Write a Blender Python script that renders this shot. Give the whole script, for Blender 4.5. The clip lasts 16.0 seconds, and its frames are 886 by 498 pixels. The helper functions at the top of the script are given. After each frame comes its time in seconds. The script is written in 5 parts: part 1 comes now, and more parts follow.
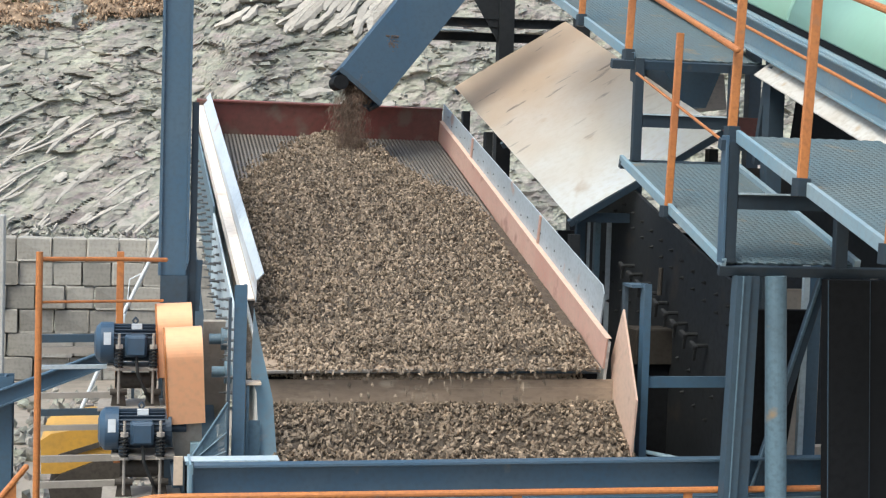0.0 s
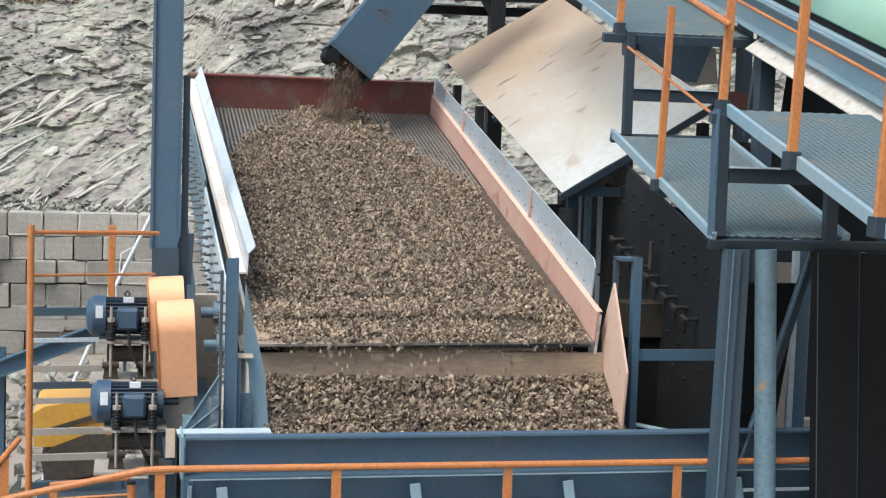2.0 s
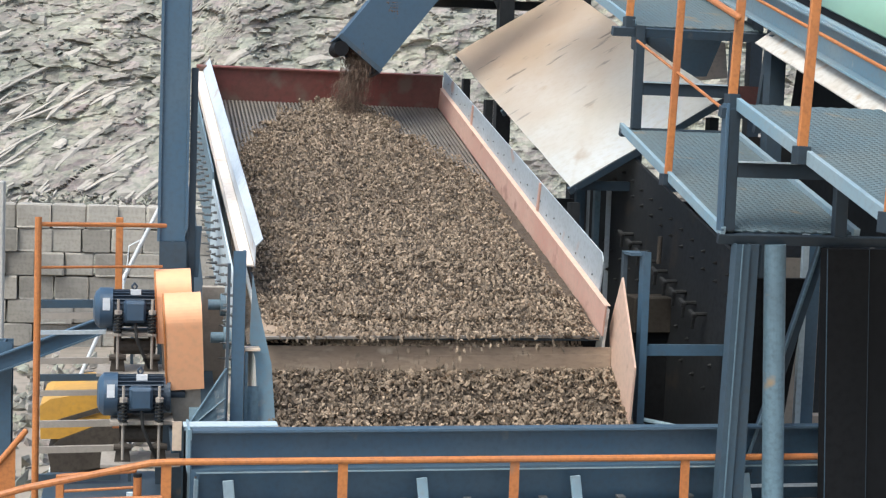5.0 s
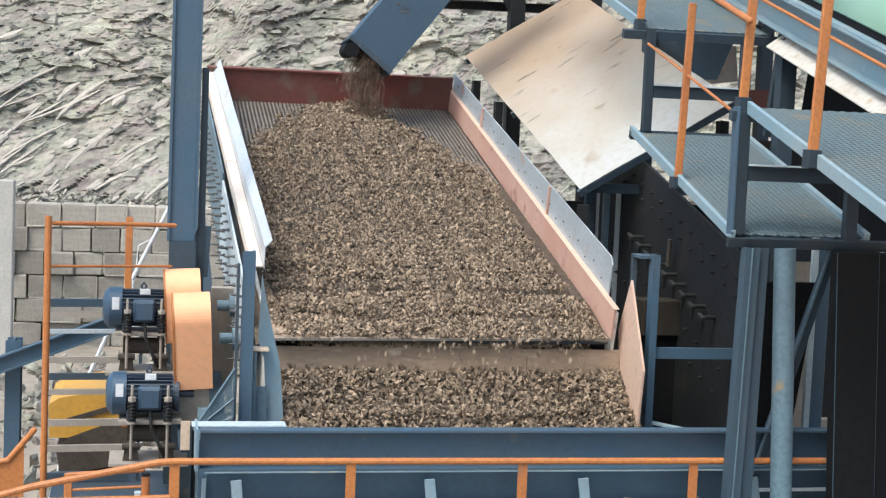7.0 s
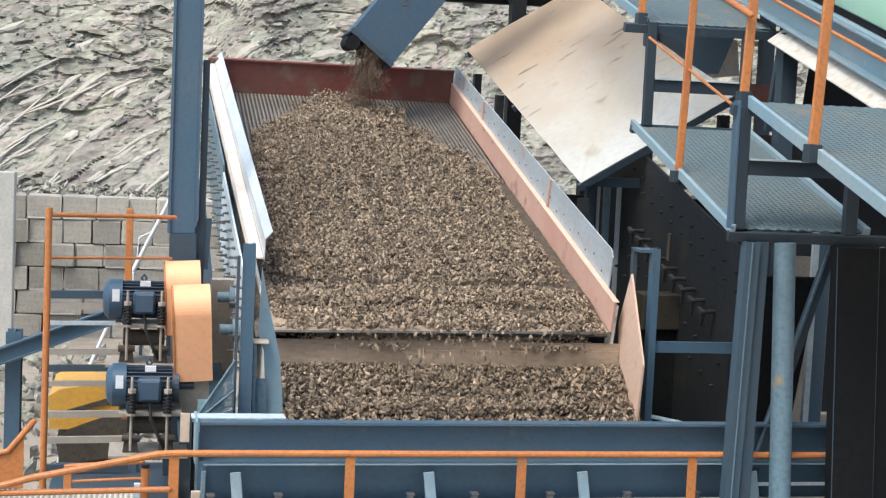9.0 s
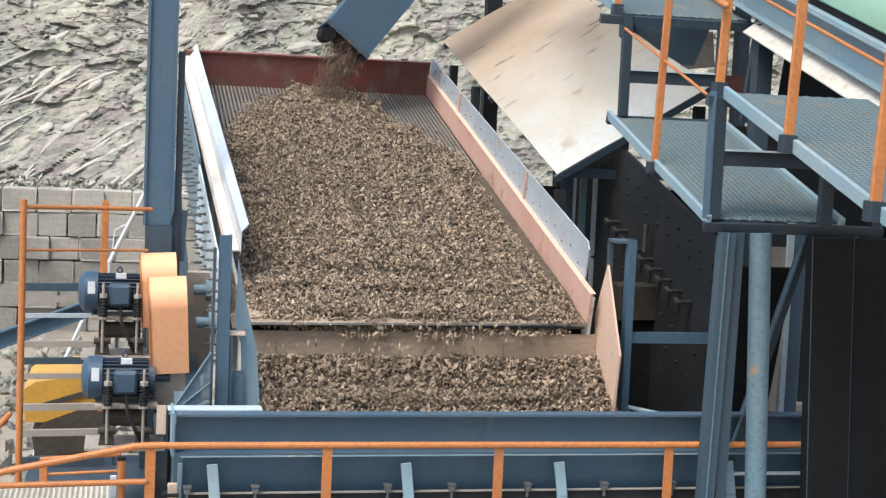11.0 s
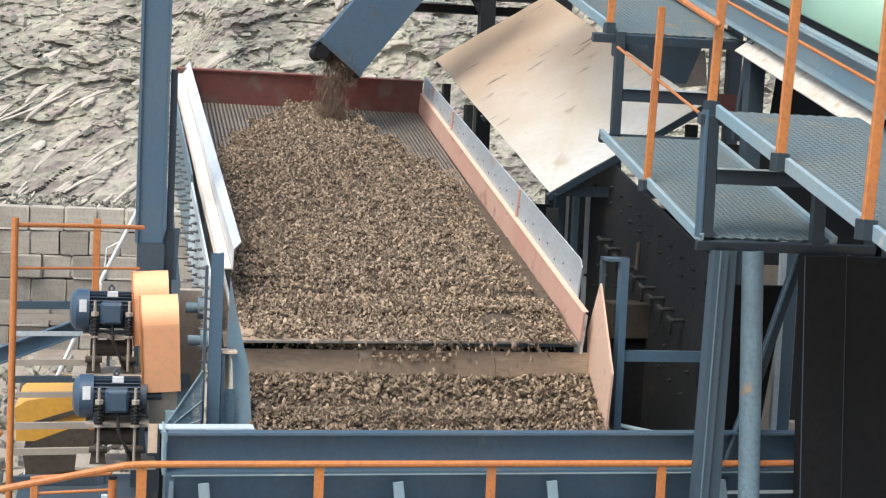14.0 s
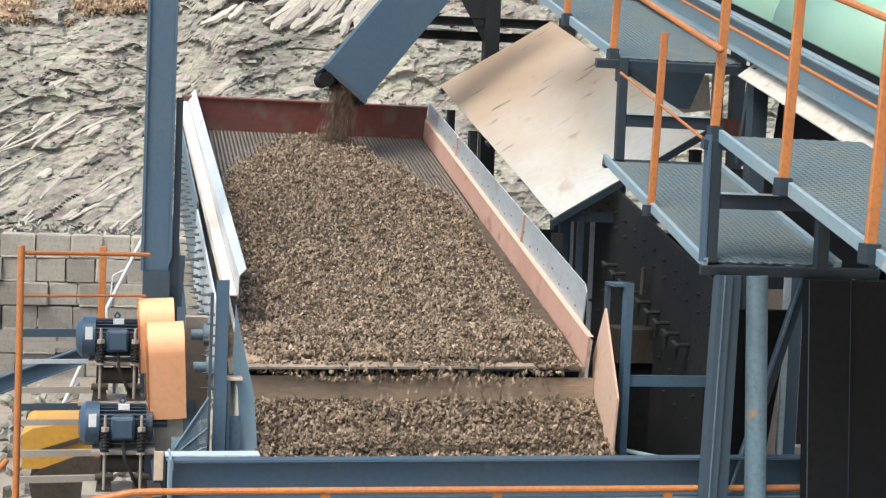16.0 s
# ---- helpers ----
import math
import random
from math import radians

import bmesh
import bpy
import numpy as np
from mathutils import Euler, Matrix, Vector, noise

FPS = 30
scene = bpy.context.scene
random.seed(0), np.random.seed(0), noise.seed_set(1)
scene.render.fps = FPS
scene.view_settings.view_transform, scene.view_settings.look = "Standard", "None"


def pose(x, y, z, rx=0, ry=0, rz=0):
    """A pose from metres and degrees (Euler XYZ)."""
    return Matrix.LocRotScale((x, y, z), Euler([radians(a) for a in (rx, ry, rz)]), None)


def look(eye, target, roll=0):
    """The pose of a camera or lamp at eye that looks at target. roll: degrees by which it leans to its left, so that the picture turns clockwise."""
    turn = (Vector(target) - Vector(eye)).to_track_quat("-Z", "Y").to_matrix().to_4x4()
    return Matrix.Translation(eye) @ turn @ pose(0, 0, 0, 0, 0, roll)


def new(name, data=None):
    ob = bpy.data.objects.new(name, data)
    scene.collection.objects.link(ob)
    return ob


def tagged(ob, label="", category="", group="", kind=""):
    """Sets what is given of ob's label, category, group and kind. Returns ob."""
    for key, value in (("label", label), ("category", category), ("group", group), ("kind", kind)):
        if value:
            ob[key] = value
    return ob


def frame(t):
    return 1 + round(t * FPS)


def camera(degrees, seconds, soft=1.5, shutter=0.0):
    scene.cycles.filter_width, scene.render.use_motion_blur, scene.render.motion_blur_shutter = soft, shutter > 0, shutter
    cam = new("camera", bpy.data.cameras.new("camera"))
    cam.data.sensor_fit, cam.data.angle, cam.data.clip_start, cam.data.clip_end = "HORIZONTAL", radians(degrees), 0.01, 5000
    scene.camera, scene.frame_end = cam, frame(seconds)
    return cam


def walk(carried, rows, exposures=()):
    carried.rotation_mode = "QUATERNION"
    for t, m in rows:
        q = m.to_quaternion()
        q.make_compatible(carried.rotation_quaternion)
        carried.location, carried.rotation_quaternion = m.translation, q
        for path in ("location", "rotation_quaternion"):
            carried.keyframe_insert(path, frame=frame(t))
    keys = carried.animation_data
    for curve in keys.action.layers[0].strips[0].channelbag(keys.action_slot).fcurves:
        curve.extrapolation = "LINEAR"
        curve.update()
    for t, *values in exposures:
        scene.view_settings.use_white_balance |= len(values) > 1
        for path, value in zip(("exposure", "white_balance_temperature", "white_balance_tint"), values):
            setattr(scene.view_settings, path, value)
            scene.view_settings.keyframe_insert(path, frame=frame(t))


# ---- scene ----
cam = camera(33.57, 16.0, soft=1.25, shutter=0.5)
PATH = [
    (0.0, 0.000, 0.000, 5.000, -11.845, -3.303, -1.762),
    (0.5, -0.000, 0.001, 4.997, -11.954, -3.490, -1.922),
    (1.0, 0.000, -0.009, 5.000, -11.786, -4.012, -1.766),
    (1.5, 0.001, -0.011, 4.995, -12.048, -4.314, -1.663),
    (2.0, -0.002, -0.023, 4.993, -12.166, -4.279, -1.806),
    (2.5, 0.001, -0.020, 4.993, -12.273, -4.199, -2.001),
    (3.0, -0.002, -0.027, 4.996, -12.244, -4.100, -2.198),
    (3.5, 0.001, -0.029, 4.991, -12.091, -4.243, -2.224),
    (4.0, 0.007, -0.017, 4.990, -11.986, -4.480, -2.075),
    (6.5, 0.004, 0.011, 4.982, -11.554, -4.502, -2.229),
    (7.0, 0.002, 0.006, 4.983, -11.464, -4.448, -2.390),
    (7.5, 0.001, 0.002, 4.986, -11.286, -4.470, -2.562),
    (8.0, 0.004, 0.004, 4.982, -11.280, -4.640, -2.642),
    (10.5, 0.008, -0.001, 4.982, -11.906, -4.784, -2.463),
    (11.0, 0.008, 0.004, 4.974, -12.324, -4.965, -2.550),
    (11.5, 0.015, 0.009, 4.972, -12.875, -5.376, -2.586),
    (12.0, 0.014, 0.016, 4.967, -12.963, -5.590, -2.621),
    (12.5, 0.012, 0.027, 4.969, -12.865, -5.344, -2.556),
    (13.0, 0.012, 0.021, 4.974, -12.891, -4.797, -2.564),
    (13.5, 0.014, 0.021, 4.978, -12.766, -4.500, -2.511),
    (14.0, 0.014, 0.012, 4.974, -12.595, -4.248, -2.588),
    (14.5, 0.014, 0.006, 4.977, -12.494, -4.120, -2.628),
    (15.0, 0.020, 0.006, 4.976, -12.195, -4.129, -2.634),
    (15.5, 0.025, -0.004, 4.979, -12.098, -3.803, -2.490),
    (16.0, 0.018, -0.011, 4.979, -12.378, -3.264, -2.286),
]
TINT = [(0.0, 0.40, 6170, 1), (3.5, 0.42, 6100, 3), (7.0, 0.47, 6220, 3), (11.0, 0.53, 6310, 4), (12.5, 0.56, 6450, 5), (16.0, 0.50, 6540, 4)]
walk(cam, [(t, pose(x, y, z, 90 + pitch, roll, yaw)) for t, x, y, z, yaw, pitch, roll in PATH], TINT)

# ---- light ----
world = bpy.data.worlds.new("sky")
scene.world = world
world.use_nodes = True
wn = world.node_tree
sky = wn.nodes.new("ShaderNodeTexSky")
sky.sky_type, sky.sun_disc = "NISHITA", False
SUN_FROM = Vector((-0.52, -0.45, 1.08)).normalized()
sky.sun_elevation = math.asin(SUN_FROM.z)
sky.sun_rotation = math.atan2(SUN_FROM.x, SUN_FROM.y)
sky.air_density, sky.dust_density = 1.0, 4.0
wn.links.new(sky.outputs[0], wn.nodes["Background"].inputs[0])
wn.nodes["Background"].inputs[1].default_value = 0.19
sun = new("sun", bpy.data.lights.new("sun", "SUN"))
sun.data.energy, sun.data.angle, sun.data.color = 1.8, radians(30), (1.0, 0.96, 0.91)
sun.matrix_world = look(SUN_FROM * 60, (0, 0, 0))


# ---- materials ----
def surface(name, base, second=None, rough=0.6, metal=0.0, big=1.2, fine=18.0, amount=0.45, bump=0.15, wear=None, wear_at=0.62,
            island=0.0, objects=0.0, stretch=(1, 1, 1), shine=0.5):
    """Paint, stone or dust: two scales of variation, a fine relief, and patches of wear in a third colour."""
    m = bpy.data.materials.new(name)
    m.use_nodes = True
    t = m.node_tree
    b = t.nodes["Principled BSDF"]
    b.inputs["Roughness"].default_value, b.inputs["Metallic"].default_value = rough, metal
    b.inputs["Specular IOR Level"].default_value = shine
    co = t.nodes.new("ShaderNodeTexCoord")
    mp = t.nodes.new("ShaderNodeMapping")
    mp.inputs["Scale"].default_value = stretch
    t.links.new(co.outputs["Object"], mp.inputs[0])

    def cloud(scale, detail):
        n = t.nodes.new("ShaderNodeTexNoise")
        n.inputs["Scale"].default_value, n.inputs["Detail"].default_value = scale, detail
        t.links.new(mp.outputs[0], n.inputs["Vector"])
        return n.outputs["Fac"]

    def ramp(src, lo, hi):
        r = t.nodes.new("ShaderNodeMapRange")
        r.inputs["From Min"].default_value, r.inputs["From Max"].default_value = lo, hi
        t.links.new(src, r.inputs["Value"])
        return r.outputs["Result"]

    def mix(fac, a, c):
        x = t.nodes.new("ShaderNodeMix")
        x.data_type = "RGBA"
        t.links.new(fac, x.inputs["Factor"])
        for v, sock in ((a, x.inputs[6]), (c, x.inputs[7])):
            if isinstance(v, tuple):
                sock.default_value = (*v, 1)
            else:
                t.links.new(v, sock)
        return x.outputs[2]

    second = second or tuple(c * (1 - amount) for c in base)
    large, small = cloud(big, 6), cloud(fine, 8)
    col = mix(ramp(large, 0.35, 0.68), base, second)
    col = mix(ramp(small, 0.45, 0.8), col, tuple(c * (1 - 0.7 * amount) for c in second))
    if wear:
        col = mix(ramp(cloud(big * 2.7, 9), wear_at, wear_at + 0.1), col, wear)
    for share, node, out in ((island, "ShaderNodeNewGeometry", "Random Per Island"), (objects, "ShaderNodeObjectInfo", "Random")):
        if share:
            g = t.nodes.new(node)
            hsv = t.nodes.new("ShaderNodeHueSaturation")
            r = t.nodes.new("ShaderNodeMapRange")
            r.inputs["To Min"].default_value, r.inputs["To Max"].default_value = 1 - share, 1 + share
            t.links.new(g.outputs[out], r.inputs["Value"])
            t.links.new(r.outputs["Result"], hsv.inputs["Value"])
            t.links.new(col, hsv.inputs["Color"])
            col = hsv.outputs["Color"]
    t.links.new(col, b.inputs["Base Color"])
    if bump:
        bp = t.nodes.new("ShaderNodeBump")
        bp.inputs["Strength"].default_value, bp.inputs["Distance"].default_value = bump, 0.02
        t.links.new(small, bp.inputs["Height"])
        t.links.new(bp.outputs[0], b.inputs["Normal"])
    return m


BLUE = surface("blue_paint", (0.052, 0.103, 0.160), (0.072, 0.112, 0.152), 0.5, 0.0, 1.6, 30, 0.3, 0.05, (0.17, 0.165, 0.15), 0.70)
DARK_BLUE = surface("dark_blue_paint", (0.030, 0.058, 0.088), (0.045, 0.06, 0.075), 0.55, 0.0, 1.5, 25, 0.3, 0.05, (0.12, 0.10, 0.08), 0.66)
PALE_BLUE = surface("dusty_light_blue_paint", (0.195, 0.305, 0.375), (0.27, 0.335, 0.365), 0.55, 0.0, 2.0, 30, 0.25, 0.05, (0.45, 0.42, 0.38), 0.64)
MID_BLUE = surface("weathered_mid_blue_paint", (0.13, 0.205, 0.255), (0.10, 0.15, 0.19), 0.5, 0.0, 1.6, 30, 0.3, 0.05, (0.26, 0.19, 0.12), 0.66)
GREY = surface("mid_grey_steel", (0.44, 0.49, 0.53), (0.36, 0.395, 0.42), 0.5, 0.1, 1.5, 30, 0.2, 0.05, (0.42, 0.30, 0.25), 0.62)
DEEP_BLUE = surface("deep_blue_paint", (0.034, 0.072, 0.118), (0.048, 0.080, 0.115), 0.5, 0.0, 1.2, 24, 0.3, 0.05, (0.12, 0.125, 0.125), 0.72)
# Navy steel; on the catwalk it also carries shade in its colour.
NAVY = surface("navy_with_shade", (0.017, 0.031, 0.046), (0.024, 0.034, 0.044), 0.55, 0.0, 1.5, 25, 0.3, 0.05, (0.08, 0.07, 0.06), 0.70)
LEG_BLUE = surface("worn_blue_paint", (0.036, 0.070, 0.104), (0.05, 0.076, 0.10), 0.55, 0.0, 1.6, 30, 0.3, 0.05, (0.15, 0.13, 0.11), 0.66)
ORANGE = surface("orange_paint", (0.50, 0.185, 0.050), (0.42, 0.15, 0.05), 0.5, 0.0, 2.5, 40, 0.35, 0.05, (0.30, 0.15, 0.08), 0.66)
GUARD = surface("pale_orange_paint", (0.90, 0.44, 0.23), (0.86, 0.45, 0.25), 0.5, 0.0, 1.5, 25, 0.15, 0.04)
PALE_GREY = surface("pale_blue_grey_paint", (0.50, 0.58, 0.63), (0.42, 0.49, 0.53), 0.55, 0.0, 2.0, 30, 0.2, 0.05, (0.36, 0.31, 0.27), 0.66)
GALV = surface("grey_painted_steel", (0.56, 0.61, 0.66), (0.47, 0.51, 0.55), 0.5, 0.1, 1.5, 30, 0.2, 0.05, (0.42, 0.33, 0.27), 0.64)
CREAM = surface("dusty_cream_steel", (0.66, 0.52, 0.39), (0.58, 0.45, 0.34), 0.6, 0.0, 2.0, 30, 0.2, 0.05, (0.42, 0.30, 0.24), 0.68)
PINK = surface("worn_red_primer", (0.52, 0.28, 0.22), (0.60, 0.40, 0.32), 0.65, 0.0, 1.5, 24, 0.3, 0.08, (0.36, 0.20, 0.16), 0.6)
CHEEK = surface("dusty_pinkish_plate", (0.64, 0.43, 0.33), (0.58, 0.42, 0.33), 0.65, 0.0, 2.0, 24, 0.2, 0.06, (0.40, 0.26, 0.2), 0.66)
RED = surface("dark_red_primer", (0.21, 0.060, 0.050), (0.165, 0.07, 0.055), 0.7, 0.0, 1.2, 20, 0.3, 0.06, (0.185, 0.115, 0.088), 0.54)
WHITE = surface("dusty_white_plate", (0.68, 0.68, 0.65), (0.55, 0.53, 0.49), 0.6, 0.0, 2.0, 30, 0.2, 0.05, (0.36, 0.32, 0.28), 0.6)
SHEET = surface("dusty_bare_sheet_steel", (0.83, 0.83, 0.815), (0.78, 0.74, 0.66), 0.5, 0.0, 0.8, 16, 0.10, 0.05, (0.60, 0.50, 0.39), 0.62)
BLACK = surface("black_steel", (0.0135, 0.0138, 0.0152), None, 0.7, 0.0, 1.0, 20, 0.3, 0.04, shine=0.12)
# Grey steel taken near black, so its colour already holds the shade.
SHADE = surface("grey_steel_with_shade", (0.026, 0.028, 0.031), (0.019, 0.0205, 0.022), 0.65, 0.0, 1.2, 20, 0.3, 0.05, (0.035, 0.03, 0.027), 0.6, shine=0.2)
MOTOR = surface("dark_blue_cast_iron", (0.030, 0.050, 0.080), (0.045, 0.06, 0.08), 0.42, 0.0, 4.0, 40, 0.3, 0.06, (0.16, 0.14, 0.12), 0.68)
FAN = surface("blue_motor_cowl", (0.036, 0.076, 0.13), (0.05, 0.08, 0.12), 0.38, 0.0, 4.0, 40, 0.2, 0.03)
DUSTY = surface("dusty_brown_steel", (0.28, 0.244, 0.21), (0.36, 0.32, 0.278), 0.8, 0.0, 3.0, 30, 0.4, 0.15)
# Dark loader steel, and mount brown dimmed to hold its shade.
BRACKET = surface("dim_brown_with_shade", (0.085, 0.072, 0.06), None, 0.8, 0.0, 3.0, 30, 0.3, 0.1, shine=0.2)
# Beige box steel, dimmed in its colour for the shade around it.
BOX_BROWN = surface("shaded_brown_steel", (0.045, 0.038, 0.031), None, 0.75, 0.0, 3.0, 30, 0.3, 0.1, shine=0.2)
PLATE = surface("dust_caked_wear_plate", (0.36, 0.268, 0.192), (0.27, 0.197, 0.141), 0.85, 0.0, 2.0, 22, 0.3, 0.2, (0.44, 0.35, 0.26), 0.6, stretch=(0.6, 1, 1.6))
MESH = surface("grey_screen_wire", (0.27, 0.24, 0.21), (0.20, 0.175, 0.15), 0.55, 0.4, 2.0, 30, 0.3, 0.05)
GRATE = surface("blue_grey_grating_steel", (0.15, 0.225, 0.275), (0.195, 0.24, 0.26), 0.5, 0.1, 1.5, 30, 0.25, 0.05, (0.26, 0.24, 0.2), 0.62)
GREEN = surface("pale_green_cover_sheet", (0.225, 0.385, 0.30), (0.25, 0.40, 0.315), 0.4, 0.0, 1.0, 14, 0.12, 0.03)
STONE = surface("crushed_brown_stone", (0.325, 0.246, 0.174), (0.214, 0.161, 0.114), 0.88, 0.0, 9.0, 60, 0.35, 0.3, None, 0.6, 0.66)
# Same feed stone, darkened in its colour for the shade below the chute.
FEED = surface("shaded_red_brown_feed", (0.19, 0.128, 0.092), (0.14, 0.092, 0.066), 0.9, 0.0, 9.0, 60, 0.35, 0.3, None, 0.6, 0.4)
# Bed under the stones, darkened in colour for shade in their gaps.
DIRT = surface("gap_shade_brown_gravel", (0.115, 0.088, 0.064), (0.075, 0.057, 0.042), 0.95, 0.0, 12.0, 55, 0.5, 0.8)
BLOCK = surface("weathered_concrete_block", (0.36, 0.33, 0.285), (0.29, 0.265, 0.23), 0.9, 0.0, 1.2, 14, 0.25, 0.25, None, 0.6, 0.0, 0.25)
PILLAR = surface("pale_concrete", (0.50, 0.48, 0.44), (0.42, 0.40, 0.37), 0.9, 0.0, 1.5, 16, 0.2, 0.2)
GROUND = surface("dusty_quarry_ground", (0.34, 0.29, 0.235), (0.26, 0.22, 0.18), 0.95, 0.0, 0.15, 3.0, 0.3, 0.5)
YELLOW = surface("yellow_machine_paint", (0.62, 0.33, 0.045), (0.5, 0.28, 0.06), 0.45, 0.0, 2.0, 20, 0.2, 0.05, (0.3, 0.22, 0.12), 0.64)
PIPE_WHITE = surface("white_plastic_pipe", (0.72, 0.74, 0.76), None, 0.4, 0.0, 3.0, 30, 0.15, 0.0)
RUBBER = surface("black_rubber", (0.02, 0.02, 0.02), None, 0.8, 0.0, 3.0, 30, 0.3, 0.1)
PLANT = surface("dry_green_scrub", (0.09, 0.13, 0.05), (0.16, 0.13, 0.06), 0.9, 0.0, 1.0, 6, 0.4, 0.2, None, 0.6, 0.4)
CLOD = surface("orange_brown_clods", (0.47, 0.335, 0.225), (0.30, 0.205, 0.135), 0.95, 0.0, 2.0, 9, 0.3, 0.3, None, 0.6, 0.45)
SOIL = surface("orange_brown_topsoil", (0.36, 0.25, 0.165), (0.26, 0.19, 0.13), 0.95, 0.0, 0.6, 5, 0.35, 0.5)


def dusty_sheet():
    """Brown dust lies on the upper end of the cover sheet, with dark scuffs where lumps slid down."""
    t = SHEET.node_tree
    b = t.nodes["Principled BSDF"]
    clean_steel = b.inputs["Base Color"].links[0].from_socket
    co = t.nodes.new("ShaderNodeTexCoord")
    sep = t.nodes.new("ShaderNodeSeparateXYZ")
    t.links.new(co.outputs["Object"], sep.inputs[0])
    cloud = t.nodes.new("ShaderNodeTexNoise")
    cloud.inputs["Scale"].default_value, cloud.inputs["Detail"].default_value = 1.5, 7
    t.links.new(co.outputs["Object"], cloud.inputs["Vector"])
    ragged = t.nodes.new("ShaderNodeMath")
    ragged.operation = "MULTIPLY_ADD"
    ragged.inputs[1].default_value = 3.2
    t.links.new(cloud.outputs["Fac"], ragged.inputs[0])
    t.links.new(sep.outputs["Y"], ragged.inputs[2])
    cover = t.nodes.new("ShaderNodeMapRange")
    cover.inputs["From Min"].default_value, cover.inputs["From Max"].default_value = 2.3, 5.5
    t.links.new(ragged.outputs[0], cover.inputs["Value"])
    dust = t.nodes.new("ShaderNodeMix")
    dust.data_type = "RGBA"
    dust.inputs[7].default_value = (0.64, 0.50, 0.365, 1)
    t.links.new(cover.outputs["Result"], dust.inputs["Factor"])
    t.links.new(clean_steel, dust.inputs[6])
    slide = t.nodes.new("ShaderNodeMapping")
    slide.inputs["Rotation"].default_value = (0, 0, radians(24))
    slide.inputs["Scale"].default_value = (2.2, 7.0, 2.2)
    t.links.new(co.outputs["Object"], slide.inputs[0])
    scuff = t.nodes.new("ShaderNodeTexNoise")
    scuff.inputs["Scale"].default_value, scuff.inputs["Detail"].default_value = 1.0, 6
    t.links.new(slide.outputs[0], scuff.inputs["Vector"])
    edge = t.nodes.new("ShaderNodeMapRange")
    edge.inputs["From Min"].default_value, edge.inputs["From Max"].default_value = 0.645, 0.70
    t.links.new(scuff.outputs["Fac"], edge.inputs["Value"])
    both = t.nodes.new("ShaderNodeMath")
    both.operation = "MULTIPLY"
    t.links.new(edge.outputs["Result"], both.inputs[0])
    t.links.new(cover.outputs["Result"], both.inputs[1])
    mark = t.nodes.new("ShaderNodeMix")
    mark.data_type = "RGBA"
    mark.inputs[7].default_value = (0.20, 0.155, 0.12, 1)
    t.links.new(both.outputs[0], mark.inputs["Factor"])
    t.links.new(dust.outputs[2], mark.inputs[6])
    t.links.new(mark.outputs[2], b.inputs["Base Color"])


dusty_sheet()


def rock_material():
    """Pale quarry rock: broken grey-green and brownish facets of differing tone."""
    m = surface("quarry_rock", (0.266, 0.236, 0.201), (0.190, 0.184, 0.158), 0.95, 0.0, 0.35, 6.0, 0.35, 0.5)
    t = m.node_tree
    b = t.nodes["Principled BSDF"]
    old = b.inputs["Base Color"].links[0].from_socket
    co = t.nodes.new("ShaderNodeTexCoord")
    warp = t.nodes.new("ShaderNodeTexNoise")
    warp.inputs["Scale"].default_value, warp.inputs["Detail"].default_value = 1.3, 4
    t.links.new(co.outputs["Object"], warp.inputs["Vector"])
    bump = b.inputs["Normal"].links[0].from_node
    col, normal = old, bump.outputs[0]
    # two sizes of facets: slanting slabs, and small flakes that lie nearly level
    for turn, size, low, high, strength, depth in ((-34, (1.5, 0.9, 0.42), 0.74, 1.22, 0.40, 0.22), (-8, (0.42, 0.34, 0.15), 0.72, 1.26, 0.35, 0.10)):
        mp = t.nodes.new("ShaderNodeMapping")
        mp.vector_type = "TEXTURE"
        mp.inputs["Rotation"].default_value = (0, radians(turn), 0)
        mp.inputs["Scale"].default_value = size
        add = t.nodes.new("ShaderNodeMixRGB")
        add.blend_type = "ADD"
        add.inputs[0].default_value = 0.8
        cell = t.nodes.new("ShaderNodeTexVoronoi")
        cell.inputs["Scale"].default_value, cell.inputs["Detail"].default_value = 1.0, 1
        tone = t.nodes.new("ShaderNodeSeparateColor")
        level = t.nodes.new("ShaderNodeMapRange")
        level.inputs["To Min"].default_value, level.inputs["To Max"].default_value = low, high
        tint = t.nodes.new("ShaderNodeMapRange")
        tint.inputs["To Min"].default_value, tint.inputs["To Max"].default_value = 0.455, 0.53
        shade = t.nodes.new("ShaderNodeHueSaturation")
        t.links.new(co.outputs["Object"], mp.inputs[0])
        t.links.new(mp.outputs[0], add.inputs[1])
        t.links.new(warp.outputs["Color"], add.inputs[2])
        t.links.new(add.outputs[0], cell.inputs["Vector"])
        t.links.new(cell.outputs["Color"], tone.inputs[0])
        t.links.new(tone.outputs[0], level.inputs["Value"])
        t.links.new(tone.outputs[1], tint.inputs["Value"])
        t.links.new(level.outputs["Result"], shade.inputs["Value"])
        t.links.new(tint.outputs["Result"], shade.inputs["Hue"])
        t.links.new(col, shade.inputs["Color"])
        col = shade.outputs["Color"]
        rel = t.nodes.new("ShaderNodeBump")
        rel.inputs["Strength"].default_value, rel.inputs["Distance"].default_value = strength, depth
        t.links.new(cell.outputs["Distance"], rel.inputs["Height"])
        t.links.new(normal, rel.inputs["Normal"])
        normal = rel.outputs[0]
    t.links.new(col, b.inputs["Base Color"])
    t.links.new(normal, b.inputs["Normal"])
    return m


